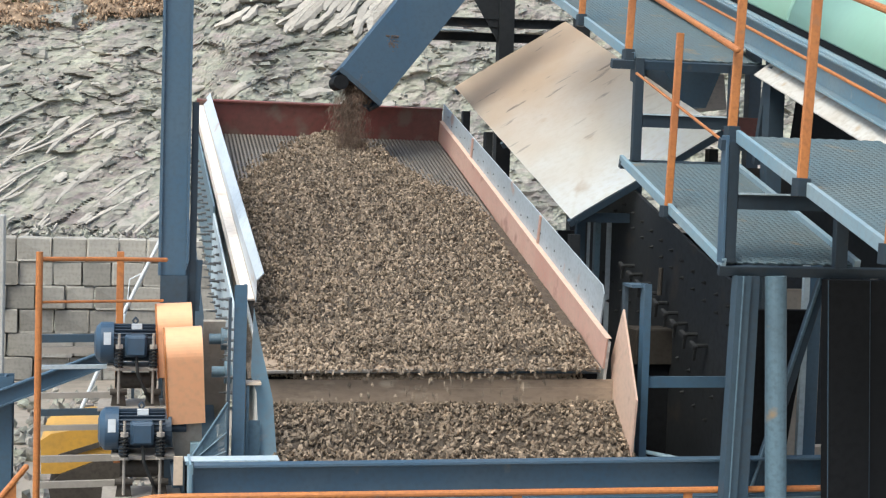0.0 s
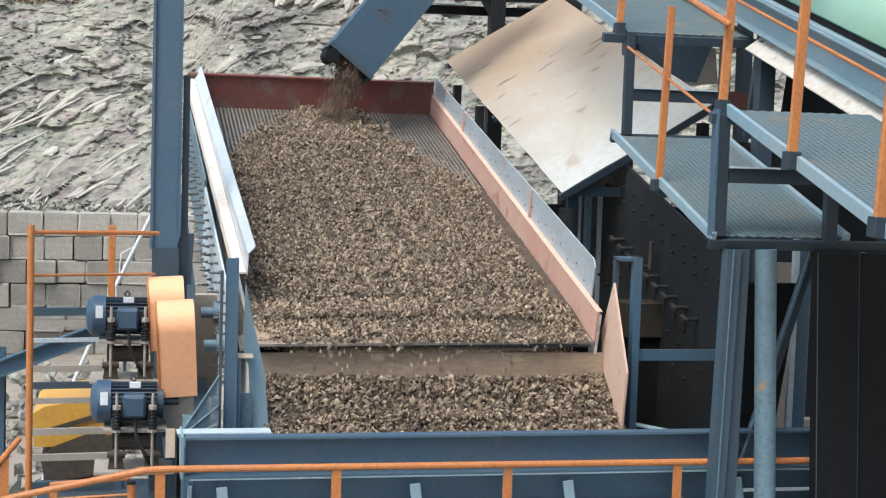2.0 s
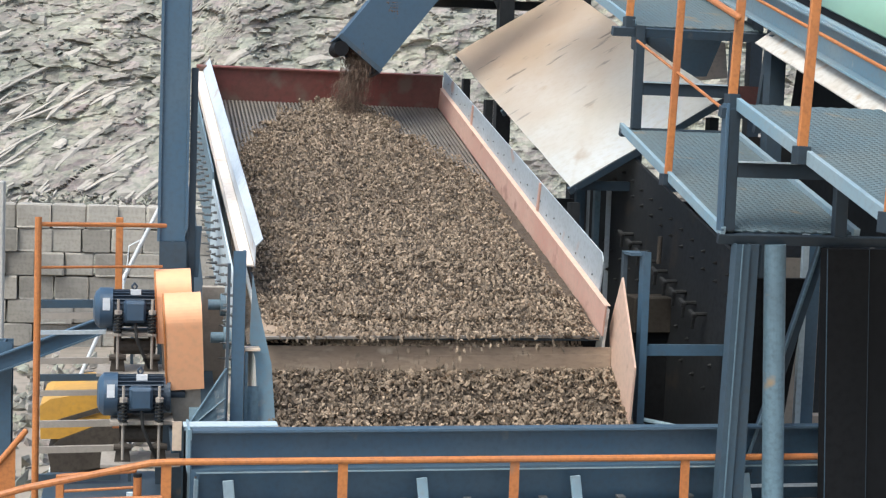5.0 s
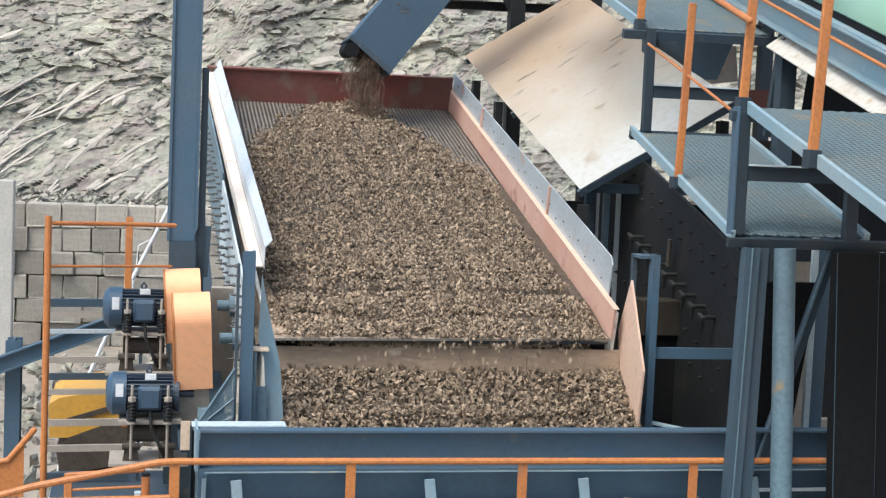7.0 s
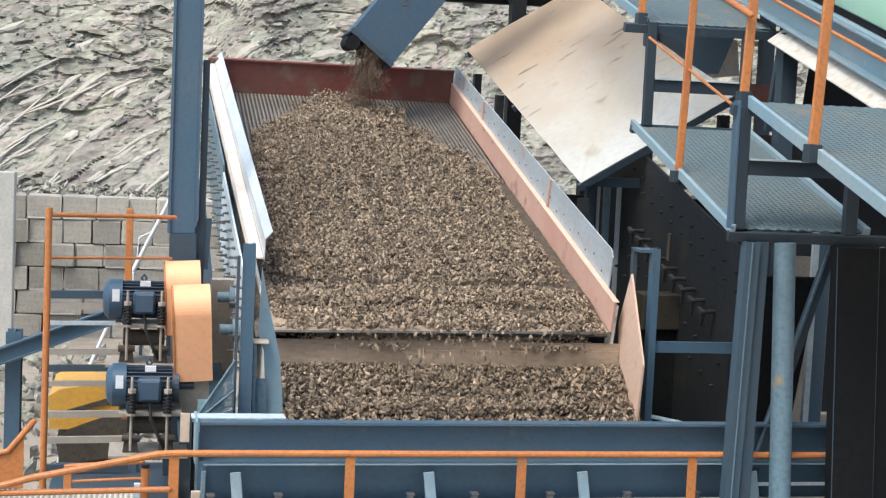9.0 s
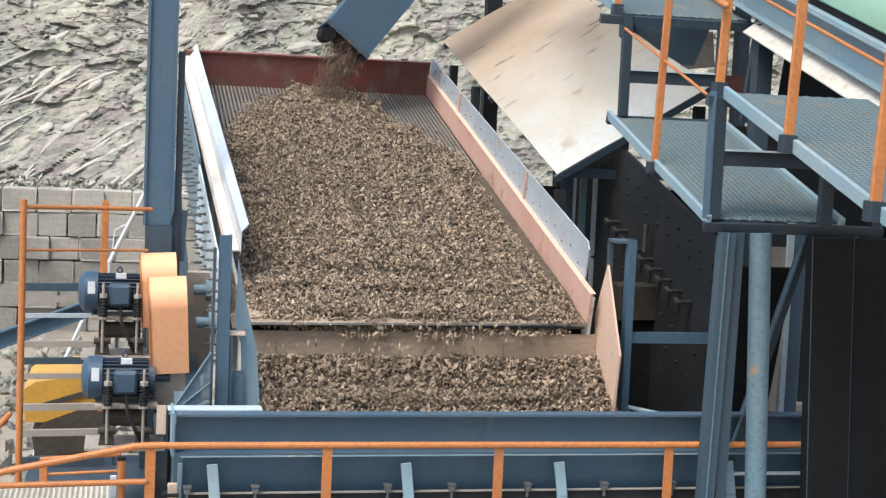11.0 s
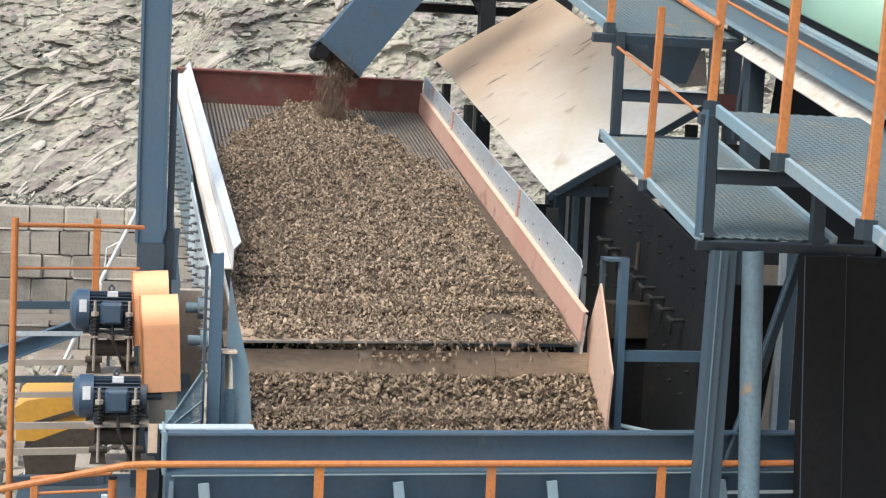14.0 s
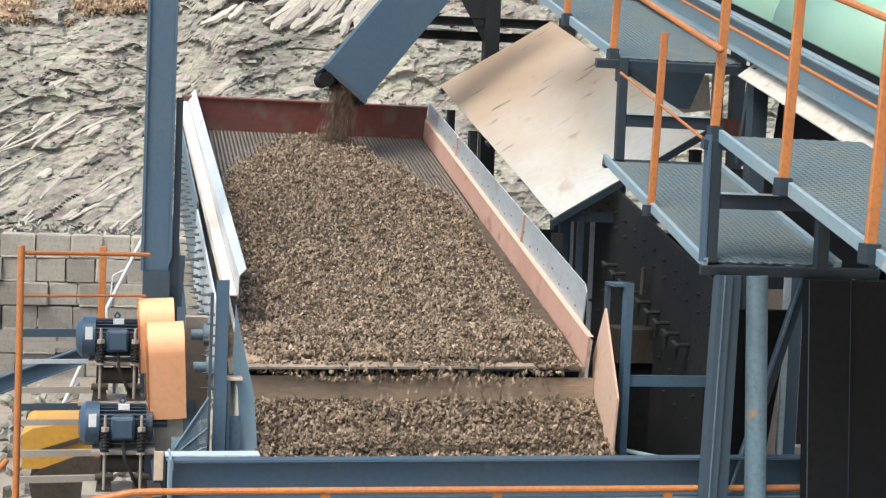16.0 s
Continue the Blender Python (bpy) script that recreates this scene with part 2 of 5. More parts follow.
ROCK = rock_material()
CHIP = surface("loose_quarry_stone", (0.275, 0.265, 0.23), (0.20, 0.208, 0.182), 0.95, 0.0, 0.5, 8, 0.2, 0.2, None, 0.6, 0.38)
RIB = surface("pale_dug_rock", (0.455, 0.41, 0.355), (0.37, 0.335, 0.29), 0.95, 0.0, 0.9, 9, 0.25, 0.35, None, 0.6, 0.16)
BOLT = surface("dusty_grey_bolt_steel", (0.10, 0.108, 0.115), (0.15, 0.145, 0.14), 0.6, 0.2, 6.0, 40, 0.3, 0.05)
ROOFING = surface("tan_corrugated_sheet", (0.47, 0.435, 0.375), (0.38, 0.34, 0.28), 0.75, 0.0, 2.0, 26, 0.25, 0.1, (0.28, 0.22, 0.17), 0.64)
EXPANDED = surface("dusty_expanded_metal", (0.080, 0.130, 0.158), (0.102, 0.128, 0.133), 0.55, 0.1, 1.3, 20, 0.3, 0.05, (0.17, 0.14, 0.10), 0.62)
APRON = surface("dust_covered_pale_plate", (0.53, 0.51, 0.475), (0.46, 0.405, 0.34), 0.65, 0.0, 2.5, 22, 0.2, 0.08, (0.42, 0.33, 0.24), 0.58)
FLANGE = surface("dusty_off_white_steel", (0.76, 0.69, 0.62), (0.68, 0.57, 0.49), 0.6, 0.0, 1.2, 26, 0.15, 0.05, (0.52, 0.38, 0.31), 0.66)


# ---- building helpers ----
def part(name, bm, material, parent=None, label="", at=None):
    """Links a bmesh as one mesh object, under a thing or under a part."""
    me = bpy.data.meshes.new(name)
    bmesh.ops.recalc_face_normals(bm, faces=bm.faces)
    bm.to_mesh(me)
    bm.free()
    me.materials.append(material)
    ob = new(name, me)
    ob.parent = parent
    if at is not None:
        ob.matrix_basis = at
    return tagged(ob, label)


def thing(name, at, label, category, group="", kind=""):
    ob = new(name)
    ob.matrix_basis = at
    ob.empty_display_size = 0.1
    return tagged(ob, label, category, group, kind)


def frame_of(p, q, up=(0, 0, 1)):
    """Axes with z from p to q; y as near to up as can be."""
    p, q = Vector(p), Vector(q)
    z = (q - p).normalized()
    u = Vector(up)
    if abs(z.dot(u)) > 0.98:
        u = Vector((0, 1, 0))
    x = u.cross(z).normalized()
    y = z.cross(x)
    return Matrix(((x.x, y.x, z.x, p.x), (x.y, y.y, z.y, p.y), (x.z, y.z, z.z, p.z), (0, 0, 0, 1))), (q - p).length


def box(bm, lo, hi, m=Matrix(), bevel=0.0):
    lo, hi = Vector(lo), Vector(hi)
    made = bmesh.ops.create_cube(bm, size=1.0, matrix=m @ Matrix.Translation((lo + hi) / 2) @ Matrix.Diagonal((*(hi - lo), 1)))
    if bevel:
        edges = list({e for v in made["verts"] for e in v.link_edges})
        bmesh.ops.bevel(bm, geom=edges, offset=bevel, segments=1, affect="EDGES")
    return bm


def bar(bm, p, q, w, h, up=(0, 0, 1), bevel=0.004):
    m, n = frame_of(p, q, up)
    return box(bm, (-w / 2, -h / 2, 0), (w / 2, h / 2, n), m, bevel)


def profile(bm, p, q, outline, up):
    m, n = frame_of(p, q, up)
    return prism(bm, outline, n, m)


def ibeam(bm, p, q, w, h, t=0.012, up=(0, 0, 1)):
    a, b, c = w / 2, h / 2, t / 2
    return profile(bm, p, q, [(-a, -b), (a, -b), (a, -b + t), (c, -b + t), (c, b - t), (a, b - t), (a, b), (-a, b), (-a, b - t), (-c, b - t), (-c, -b + t), (-a, -b + t)], up)


def channel(bm, p, q, w, h, t=0.012, up=(0, 0, 1), side=1):
    """A web with two flanges that point to one side."""
    b = h / 2
    return profile(bm, p, q, [(x * side, y) for x, y in ((0, -b), (w, -b), (w, -b + t), (t, -b + t), (t, b - t), (w, b - t), (w, b), (0, b))], up)


def rod(bm, p, q, r, seg=12, r2=None):
    m, n = frame_of(p, q)
    bmesh.ops.create_cone(bm, cap_ends=True, segments=seg, radius1=r, radius2=r if r2 is None else r2, depth=n,
                          matrix=m @ Matrix.Translation((0, 0, n / 2)))
    return bm


def bent(bm, points, r, seg=10):
    for a, b in zip(points, points[1:]):
        rod(bm, a, b, r, seg)
        bmesh.ops.create_icosphere(bm, subdivisions=2, radius=r, matrix=Matrix.Translation(b))
    return bm


def prism(bm, outline, depth, m=Matrix()):
    """An outline in x and y, made depth thick along z."""
    f = [bm.verts.new(m @ Vector((x, y, 0))) for x, y in outline]
    b = [bm.verts.new(m @ Vector((x, y, depth))) for x, y in outline]
    bm.faces.new(f)
    bm.faces.new(b[::-1])
    for i in range(len(f)):
        j = (i + 1) % len(f)
        bm.faces.new((f[i], b[i], b[j], f[j]))
    return bm


def slab(bm, corners, off):
    """A flat outline of any corners, made thick by one offset."""
    f = [bm.verts.new(c) for c in corners]
    b = [bm.verts.new(Vector(c) + Vector(off)) for c in corners]
    bm.faces.new(f)
    bm.faces.new(b[::-1])
    for i in range(len(f)):
        j = (i + 1) % len(f)
        bm.faces.new((f[i], b[i], b[j], f[j]))
    return bm


def fresh():
    return bmesh.new()


# ---- ground and quarry face ----
def build_ground():
    bm = fresh()
    bmesh.ops.create_grid(bm, x_segments=60, y_segments=60, size=1500)
    ob = part("ground", bm, GROUND)
    tagged(ob, "dusty grey-brown quarry floor under the plant", "ground", kind="structure")


def face_plane(x, r):
    """The large form of the dug face: r runs from its foot (0) to its lip (1)."""
    y = 36.5 + 10.5 * r + 0.10 * x * (1 - r)
    z = -0.4 + (10.2 + 2.6 * min(1, max(0, (x - 0.8) / 2.2))) * r
    return Vector((x, y + 0.7 * noise.fractal(Vector((x, y, z)) * 0.16, 1.0, 2.0, 4), z))


def face_point(x, r):
    """The same, broken into slanting slabs below and level flakes above."""
    p = face_plane(x, r)
    c, s = math.cos(radians(36)), math.sin(radians(36))
    bend = noise.noise_vector(p * 0.8) * 0.35
    a, b = x * c + p.z * s + bend.x, -x * s + p.z * c + bend.z
    high = min(1, max(0, (r - 0.5) / 0.12))
    east = min(1, max(0, (x - 0.4) / 1.2))
    flat = max(high, east)

    def broken(u, v):
        d, at = noise.voronoi(Vector((u, 4.2, v)), distance_metric="DISTANCE", exponent=2.5)
        return noise.noise(at[0] * 5.3) - 0.25 * d[0]
    slabs = broken(a * 0.55, b * 1.7) + 0.5 * broken(a * 1.3 + 9, b * 3.6)
    flakes = broken((x + bend.x) * 1.25, (p.z + bend.z) * 3.0) + 0.35 * broken(x * 3.1 + 5, p.z * 6.5)
    y = p.y - (0.30 * slabs * (1 - flat) + 0.26 * flakes * (0.25 + 0.75 * flat)) - 0.06 * noise.fractal(p * 2.3, 1.0, 2.0, 3)
    return Vector((x, y, p.z + 0.10 * noise.noise(p * 0.9)))


def build_face():
    nx, nr = 420, 230
    verts, faces = [], []
    for j in range(nr + 1):
        for i in range(nx + 1):
            verts.append(face_point(-13 + 34 * i / nx, j / nr))
    for j in range(nr):
        for i in range(nx):
            k = j * (nx + 1) + i
            faces.append((k, k + 1, k + nx + 2, k + nx + 1))
    me = bpy.data.meshes.new("quarry_face")
    me.from_pydata(verts, [], faces)
    me.materials.append(ROCK)
    tagged(new("quarry_face", me), "broken grey and cream quarry face with slanting dug streaks", "rock face", kind="structure")
    # the bank of topsoil on the lip, and the land behind it
    verts, faces = [], []
    for j in range(30):
        for i in range(161):
            x = -16 + 46 * i / 160
            y = 46.05 + j * 0.28 + (0 if j < 20 else (j - 20) ** 2 * 1.2)
            z = 8.80 + 0.10 * min(5, max(0, x + 4.2)) + 2.5 * min(1, max(0, (x - 0.8) / 2.2)) + 0.30 * min(j, 6) + 0.35 * noise.fractal(Vector((x * 0.8, y * 0.8, 0)), 1, 2, 4) + 0.05 * max(0, j - 6)
            verts.append((x, y, z))
    for j in range(29):
        for i in range(160):
            k = j * 161 + i
            faces.append((k, k + 1, k + 162, k + 161))
    me = bpy.data.meshes.new("topsoil_bank")
    me.from_pydata(verts, [], faces)
    me.materials.append(SOIL)
    rng, lip = random.Random(13), list(verts)
    bm = fresh()
    lip = [p for p in lip[:161 * 6] if -6 < p[0] < 7]
    for _ in range(7000):
        p = rng.choice(lip)
        stone_mesh(bm, rng, (p[0] + rng.uniform(-0.15, 0.15), p[1] - 0.04 + rng.uniform(-0.14, 0.14), p[2] + rng.uniform(-0.15, 0.15)), rng.uniform(0.03, 0.085))
    clods = bpy.data.meshes.new("soil_clods")
    bm.to_mesh(clods)
    bm.free()
    clods.materials.append(CLOD)
    tagged(new("soil_clods", clods), "orange-brown and cream clods of soil along the quarry's lip", "soil clods", kind="stuff")
    tagged(new("topsoil_bank", me), "orange-brown topsoil along the lip of the quarry", "soil bank", kind="structure")


def build_chips():
    """Broken flat stones that lie all over the upper face, and some below."""
    rng = random.Random(8)
    bm = fresh()
    for k in range(1700):
        upper = k < 1300
        r = 1 - 0.52 * rng.random() ** 1.2 if upper else rng.uniform(0.1, 0.5)
        p = face_point(rng.uniform(-9, 15), r)
        size = rng.uniform(0.03, 0.075) * (1 + 1.5 * rng.random() ** 5) * (1 if upper else 0.7)
        m = Matrix.Translation((p.x, p.y - 0.02, p.z)) @ Euler((rng.uniform(-0.2, 0.7), rng.gauss(0.0, 0.28) - 0.12, rng.uniform(0, 6.3))).to_matrix().to_4x4()
        n = rng.choice((4, 5, 6))
        top, low = [], []
        for i in range(n):
            a = 6.283 * (i + rng.uniform(-0.3, 0.3)) / n
            u, v = size * 1.5 * math.cos(a) * rng.uniform(0.7, 1.2), size * math.sin(a) * rng.uniform(0.7, 1.2)
            top.append(bm.verts.new(m @ Vector((u * 0.8, v * 0.8, size * rng.uniform(0.1, 0.35)))))
            low.append(bm.verts.new(m @ Vector((u, v, -size * 0.35))))
        bm.faces.new(top)
        for i in range(n):
            bm.faces.new((low[i], low[(i + 1) % n], top[(i + 1) % n], top[i]))
    me = bpy.data.meshes.new("loose_stones")
    bm.to_mesh(me)
    bm.free()
    me.materials.append(CHIP)
    tagged(new("loose_stones", me), "flat broken grey-green stones strewn over the quarry face", "loose stones", kind="stuff")


def build_ribs():
    """Pale ribs that the digger's teeth left: long and slanting low down, short and steep near the lip."""
    rng = random.Random(31)
    bm = fresh()

    def on_face(x, z):
        rise = 10.2 + 2.6 * min(1, max(0, (x - 0.8) / 2.2))
        return face_plane(x, min(1, max(0, (z + 0.4) / rise)))

    def rib(x, z, slope, length, width, lift, proud=0.045):
        c, s = math.cos(slope), math.sin(slope)
        n = max(6, int(length / 0.15))
        bend, fat = rng.uniform(-0.06, 0.06) * length, rng.uniform(0.7, 1.4)
        rows = []
        for k in range(n + 1):
            f = k / n
            w = width * math.sin(math.pi * (0.06 + 0.88 * f ** fat)) ** 0.6 * rng.uniform(0.72, 1.15) * 0.5 + 0.004
            off = bend * math.sin(math.pi * f) + rng.uniform(-0.07, 0.07) * width
            px, pz = x + length * f * c - off * s, z + length * f * s + off * c
            row = []
            for side_of, out in ((-1.0, 0.0), (-0.2, lift), (1.0, lift * 0.7)):
                p = on_face(px - s * w * side_of, pz + c * w * side_of)
                row.append(bm.verts.new((p.x, p.y - proud - out, p.z)))
            rows.append(row)
        for a, b in zip(rows, rows[1:]):
            for i in (0, 1):
                bm.faces.new((a[i], a[i + 1], b[i + 1], b[i]))

    for _ in range(125):
        x, z = rng.uniform(-8.0, 1.2), rng.uniform(0.8, 6.2) 
        near = rng.random() ** 2
        rib(x - 1.0, z - 0.7, radians(rng.gauss(37, 7)), 0.4 + 2.2 * near, 0.085 + 0.14 * rng.random() ** 2, 0.06, 0.07)
    for _ in range(64):
        x = rng.uniform(2.2, 8.6)
        rib(x, rng.uniform(8.5, 10.4) + 0.05 * (x - 2), radians(rng.gauss(46, 10) - (14 if x < 4.2 else 0)), rng.uniform(0.6, 1.6), rng.uniform(0.16, 0.42), 0.10, 0.09)
    for _ in range(10):
        rib(rng.uniform(-4.5, 8), rng.uniform(5.8, 7.4), radians(rng.gauss(22, 8)), rng.uniform(0.5, 1.2), rng.uniform(0.12, 0.3), 0.06)
    me = bpy.data.meshes.new("dug_ribs")
    bm.to_mesh(me)
    bm.free()
    me.materials.append(RIB)
    tagged(new("dug_ribs", me), "pale cream ribs of rock slanting across the quarry face", "rock ribs", kind="stuff")


def build_scrub():
    rng = random.Random(5)
    bm = fresh()
    for _ in range(4200):
        x, up = rng.uniform(-10, 9), rng.uniform(2.0, 8.0)
        y = 46.0 + 0.28 * up
        z = 8.82 + 0.10 * min(5, max(0, x + 4.2)) + 2.5 * min(1, max(0, (x - 0.8) / 2.2)) + 0.30 * min(up, 6) + 0.25 * rng.random() ** 2
        s = rng.uniform(0.08, 0.2)
        m = Matrix.Translation((x, y, z)) @ Euler((rng.uniform(0, 6), rng.uniform(0, 6), 0)).to_matrix().to_4x4()
        bm.faces.new([bm.verts.new(m @ Vector(v)) for v in ((-s, 0, 0), (0, s * 0.5, 0.02), (s, 0, 0), (0, -s * 0.5, 0.02))])
    me = bpy.data.meshes.new("scrub")
    bm.to_mesh(me)
    bm.free()
    me.materials.append(PLANT)
    tagged(new("scrub", me), "low green scrub growing above the quarry face", "scrub", kind="stuff")


def stone_mesh(bm, rng, at, size, flat=0.6):
    """A broken stone: a rough octahedron-like lump with eight to twelve corners."""
    m = Matrix.Translation(at) @ Euler((rng.uniform(0, 6.3), rng.uniform(0, 6.3), rng.uniform(0, 6.3))).to_matrix().to_4x4()
    rx, ry, rz = size * rng.uniform(0.85, 1.55), size * rng.uniform(0.6, 0.95), size * flat * rng.uniform(0.6, 1.0)
    j = lambda: rng.uniform(0.75, 1.2)
    top, low = bm.verts.new(m @ Vector((0, 0, rz * j()))), bm.verts.new(m @ Vector((0, 0, -rz * j())))
    ring = []
    n = rng.choice((4, 5, 5, 6))
    for k in range(n):
        a = 6.283 * (k + rng.uniform(-0.25, 0.25)) / n
        ring.append(bm.verts.new(m @ Vector((rx * math.cos(a) * j(), ry * math.sin(a) * j(), rz * rng.uniform(-0.5, 0.5)))))
    for k in range(n):
        bm.faces.new((ring[k], ring[(k + 1) % n], top))
        bm.faces.new((ring[(k + 1) % n], ring[k], low))


def stones_object(name, places, seed, material=STONE):
    rng = random.Random(seed)
    bm = fresh()
    for at, size in places(rng):
        stone_mesh(bm, rng, at, size)
    me = bpy.data.meshes.new(name)
    bm.to_mesh(me)
    bm.free()
    me.materials.append(material)
    return me


def build_block_wall():
    """A dry stack of concrete blocks below the face."""
    wall = thing("block_wall", pose(-9.0, 33.0, 0), "stacked weathered concrete blocks in rough courses", "block wall", kind="structure")
    rng = random.Random(11)
    meshes = []
    for k in range(6):
        bm = fresh()
        w = 0.60 + 0.06 * (k % 3)
        box(bm, (0, 0, 0), (w, 0.6, 0.515), bevel=0.03)
        for v in bm.verts:
            v.co += Vector((rng.uniform(-.02, .02), rng.uniform(-.03, .03), rng.uniform(-.012, .012)))
        me = bpy.data.meshes.new("block")
        bm.to_mesh(me)
        bm.free()
        me.materials.append(BLOCK)
        meshes.append((w, me))
    for row in range(7):
        x = -0.3 * (row % 2) - 0.1 * row
        while x < 11.0:
            w, me = rng.choice(meshes)
            top = row == 6 and (rng.random() < 0.55 or x > 8.4)
            if not top and not (row == 5 and x > 10.0):
                ob = new("block", me)
                ob.parent = wall
                ob.matrix_basis = pose(x, rng.uniform(-0.06, 0.06), row * 0.525, 0, 0, rng.uniform(-2, 2))
            x += w + rng.uniform(0.01, 0.03)


# ---- the screen ----
X0, Y0, Z0, TILT = 0.873, 9.811, 3.593, 15.42
DECK = pose(X0, Y0, Z0, TILT)
LENGTH, WIDTH = 6.22, 2.40


def bolt_mesh(material):
    bm = fresh()
    rod(bm, (0, 0, 0), (-0.012, 0, 0), 0.026, 10)
    rod(bm, (-0.012, 0, 0), (-0.038, 0, 0), 0.019, 6)
    rod(bm, (-0.038, 0, 0), (-0.06, 0, 0), 0.010, 6)
    me = bpy.data.meshes.new("bolt")
    bm.to_mesh(me)
    bm.free()
    me.materials.append(material)
    return me


def build_screen():
    s = thing("vibrating_screen", DECK, "large inclined vibrating screen with grey and worn red side walls", "vibrating screen")
    bolt = bolt_mesh(BOLT)

    def sheared(bm, far):
        """The left wall stands a little wider at the feed end."""
        for v in bm.verts:
            v.co.x -= far * max(0, v.co.y) / LENGTH
        return bm

    # side walls: a body plate, a primer-red liner strip, a bolted grey extension plate
    left = part("side_wall", sheared(prism(fresh(), [(0.05, -1.05), (6.3, -1.05), (6.3, 0.05), (0.02, 0.0)], 0.02,
                Matrix(((0, 0, 1, -0.02), (1, 0, 0, 0), (0, 1, 0, 0), (0, 0, 0, 1)))), 0.13), WHITE, s, "dusty white side plate with rows of bolts")
    part("edge_flange", slab(fresh(), [(-0.10, 0.68, 0.243), (-0.02, 0.68, 0.244), (-0.174, 6.3, 0.312), (-0.263, 6.3, 0.309)], (0, 0, -0.012)), FLANGE, left, "dusty cream top flange")
    part("flange_skirt", slab(fresh(), [(-0.10, 0.68, 0.23), (-0.263, 6.3, 0.296), (-0.263, 6.3, 0.22), (-0.10, 0.68, 0.15)], (0.008, 0, 0)), FLANGE, left)
    ext = part("extension_plate", slab(fresh(), [(-0.02, 0.62, 0.246), (-0.024, 0.57, 0.425), (0.021, 0.55, 0.488), (-0.102, 6.32, 0.421), (-0.174, 6.32, 0.315)], (0.004, 0, -0.006)),
               GALV, left, "pale grey bolted extension plate")
    part("seam", slab(fresh(), [(-0.0205, 0.62, 0.246), (-0.1745, 6.31, 0.315), (-0.1725, 6.31, 0.322), (-0.018, 0.62, 0.256)], (-0.003, 0, 0.0)), DUSTY, ext)
    right = part("side_wall", prism(fresh(), [(0.05, -1.05), (6.3, -1.05), (6.3, 0.2), (0.02, 0.2)], 0.02,
                 Matrix(((0, 0, 1, WIDTH), (1, 0, 0, 0), (0, 1, 0, 0), (0, 0, 0, 1)))), WHITE, s, "dusty white side plate")
    part("liner", box(fresh(), (WIDTH - 0.02, 0.01, 0.0), (WIDTH - 0.004, 6.28, 0.228), bevel=0.003), PINK, right, "worn pink primer liner strip")
    part("liner_edge", box(fresh(), (WIDTH - 0.024, 0.015, 0.2285), (WIDTH + 0.020, 6.28, 0.232)), CHEEK, right)
    rext = part("extension_plate", prism(fresh(), [(0.30, 0.20), (6.3, 0.20), (6.3, 0.405), (0.36, 0.50), (0.30, 0.455)], 0.01,
                Matrix(((0, 0, 1, WIDTH + 0.022), (1, 0, 0, 0), (0, 1, 0, 0), (0, 0, 0, 1)))), GREY, right, "pale grey bolted extension plate")
    for v, top in ((4.73, 0.43), (2.07, 0.475)):
        part("joint_strap", box(fresh(), (WIDTH + 0.003, v - 0.016, 0.237), (WIDTH + 0.021, v + 0.016, top), bevel=0.003), PINK, rext)
    for k in range(26):
        ob = new("bolt", bolt)
        ob.parent = rext
        ob.matrix_basis = pose(WIDTH + 0.022, 0.5 + 0.22 * k, 0.28 + (0.05 if k % 2 else 0))
        ob.scale = (0.12, 0.36, 0.36)
    outer = part("bolted_strip", sheared(box(fresh(), (-0.145, 0.25, -0.52), (-0.13, 3.0, 0.135)), 0.13), PALE_GREY, left, "pale dusty strip set with rows of bolts")
    part("bolted_strip", sheared(box(fresh(), (-0.145, 3.003, -0.52), (-0.13, 6.25, 0.20)), 0.13), MID_BLUE, left, "blue-grey strip set with rows of bolts")
    part("drive_bracket", box(fresh(), (-0.34, 1.35, -1.05), (-0.15, 1.39, -0.20)), DUSTY, left, "dust-caked brown drive bracket")
    # rows of bolts down the outside of the left wall
    for n, row in enumerate((0.04, -0.14, -0.30, -0.45)):
        for k in range(30):
            v = 0.4 + 0.2 * k + 0.07 * n
            ob = new("bolt", bolt)
            ob.parent = outer
            ob.scale = (0.75 if k % 4 else 1.5, 0.55, 0.55)
            ob.location = (-0.145 - 0.13 * v / LENGTH, v, row)
    part("long_stiffener", sheared(box(fresh(), (-0.06, 0.3, -0.80), (-0.024, 6.2, -0.66)), 0.13), BLUE, left, "blue stiffening bar")
    # exciter ends behind the belt guards
    for v, n in ((1.25, -0.30), (0.75, -0.35)):
        b = fresh()
        rod(b, (-0.15, v, n), (-0.21, v, n), 0.085, 24)
        rod(b, (-0.21, v, n), (-0.30, v, n), 0.04, 20)
        part("bearing_housing", b, MID_BLUE, left)
    # back wall
    b = fresh()
    box(b, (-0.24, LENGTH, -0.2), (WIDTH, LENGTH + 0.012, 0.37))
    box(b, (-0.24, LENGTH - 0.03, 0.355), (WIDTH, LENGTH + 0.03, 0.372))
    part("back_wall", b, RED, s, "dark red primed back wall")
    # deck: long wires on cross bars, a lip plate and the shade-black face under it
    b = fresh()
    for k in range(64):
        u = -0.10 + (WIDTH + 0.08) * k / 63
        box(b, (u, 3.4, -0.004), (u + 0.020, LENGTH - 0.01, 0.012))
    for k in range(36):
        v = 3.4 + k * 0.08
        box(b, (-0.12, v, -0.012), (WIDTH - 0.03, v + 0.02, -0.002))
    part("screen_mesh", b, MESH, s, "grey woven wire screening deck")
    part("deck_plate", box(fresh(), (-0.0, 0.02, -0.04), (WIDTH - 0.03, 6.2, -0.016)), DARK_BLUE, s)
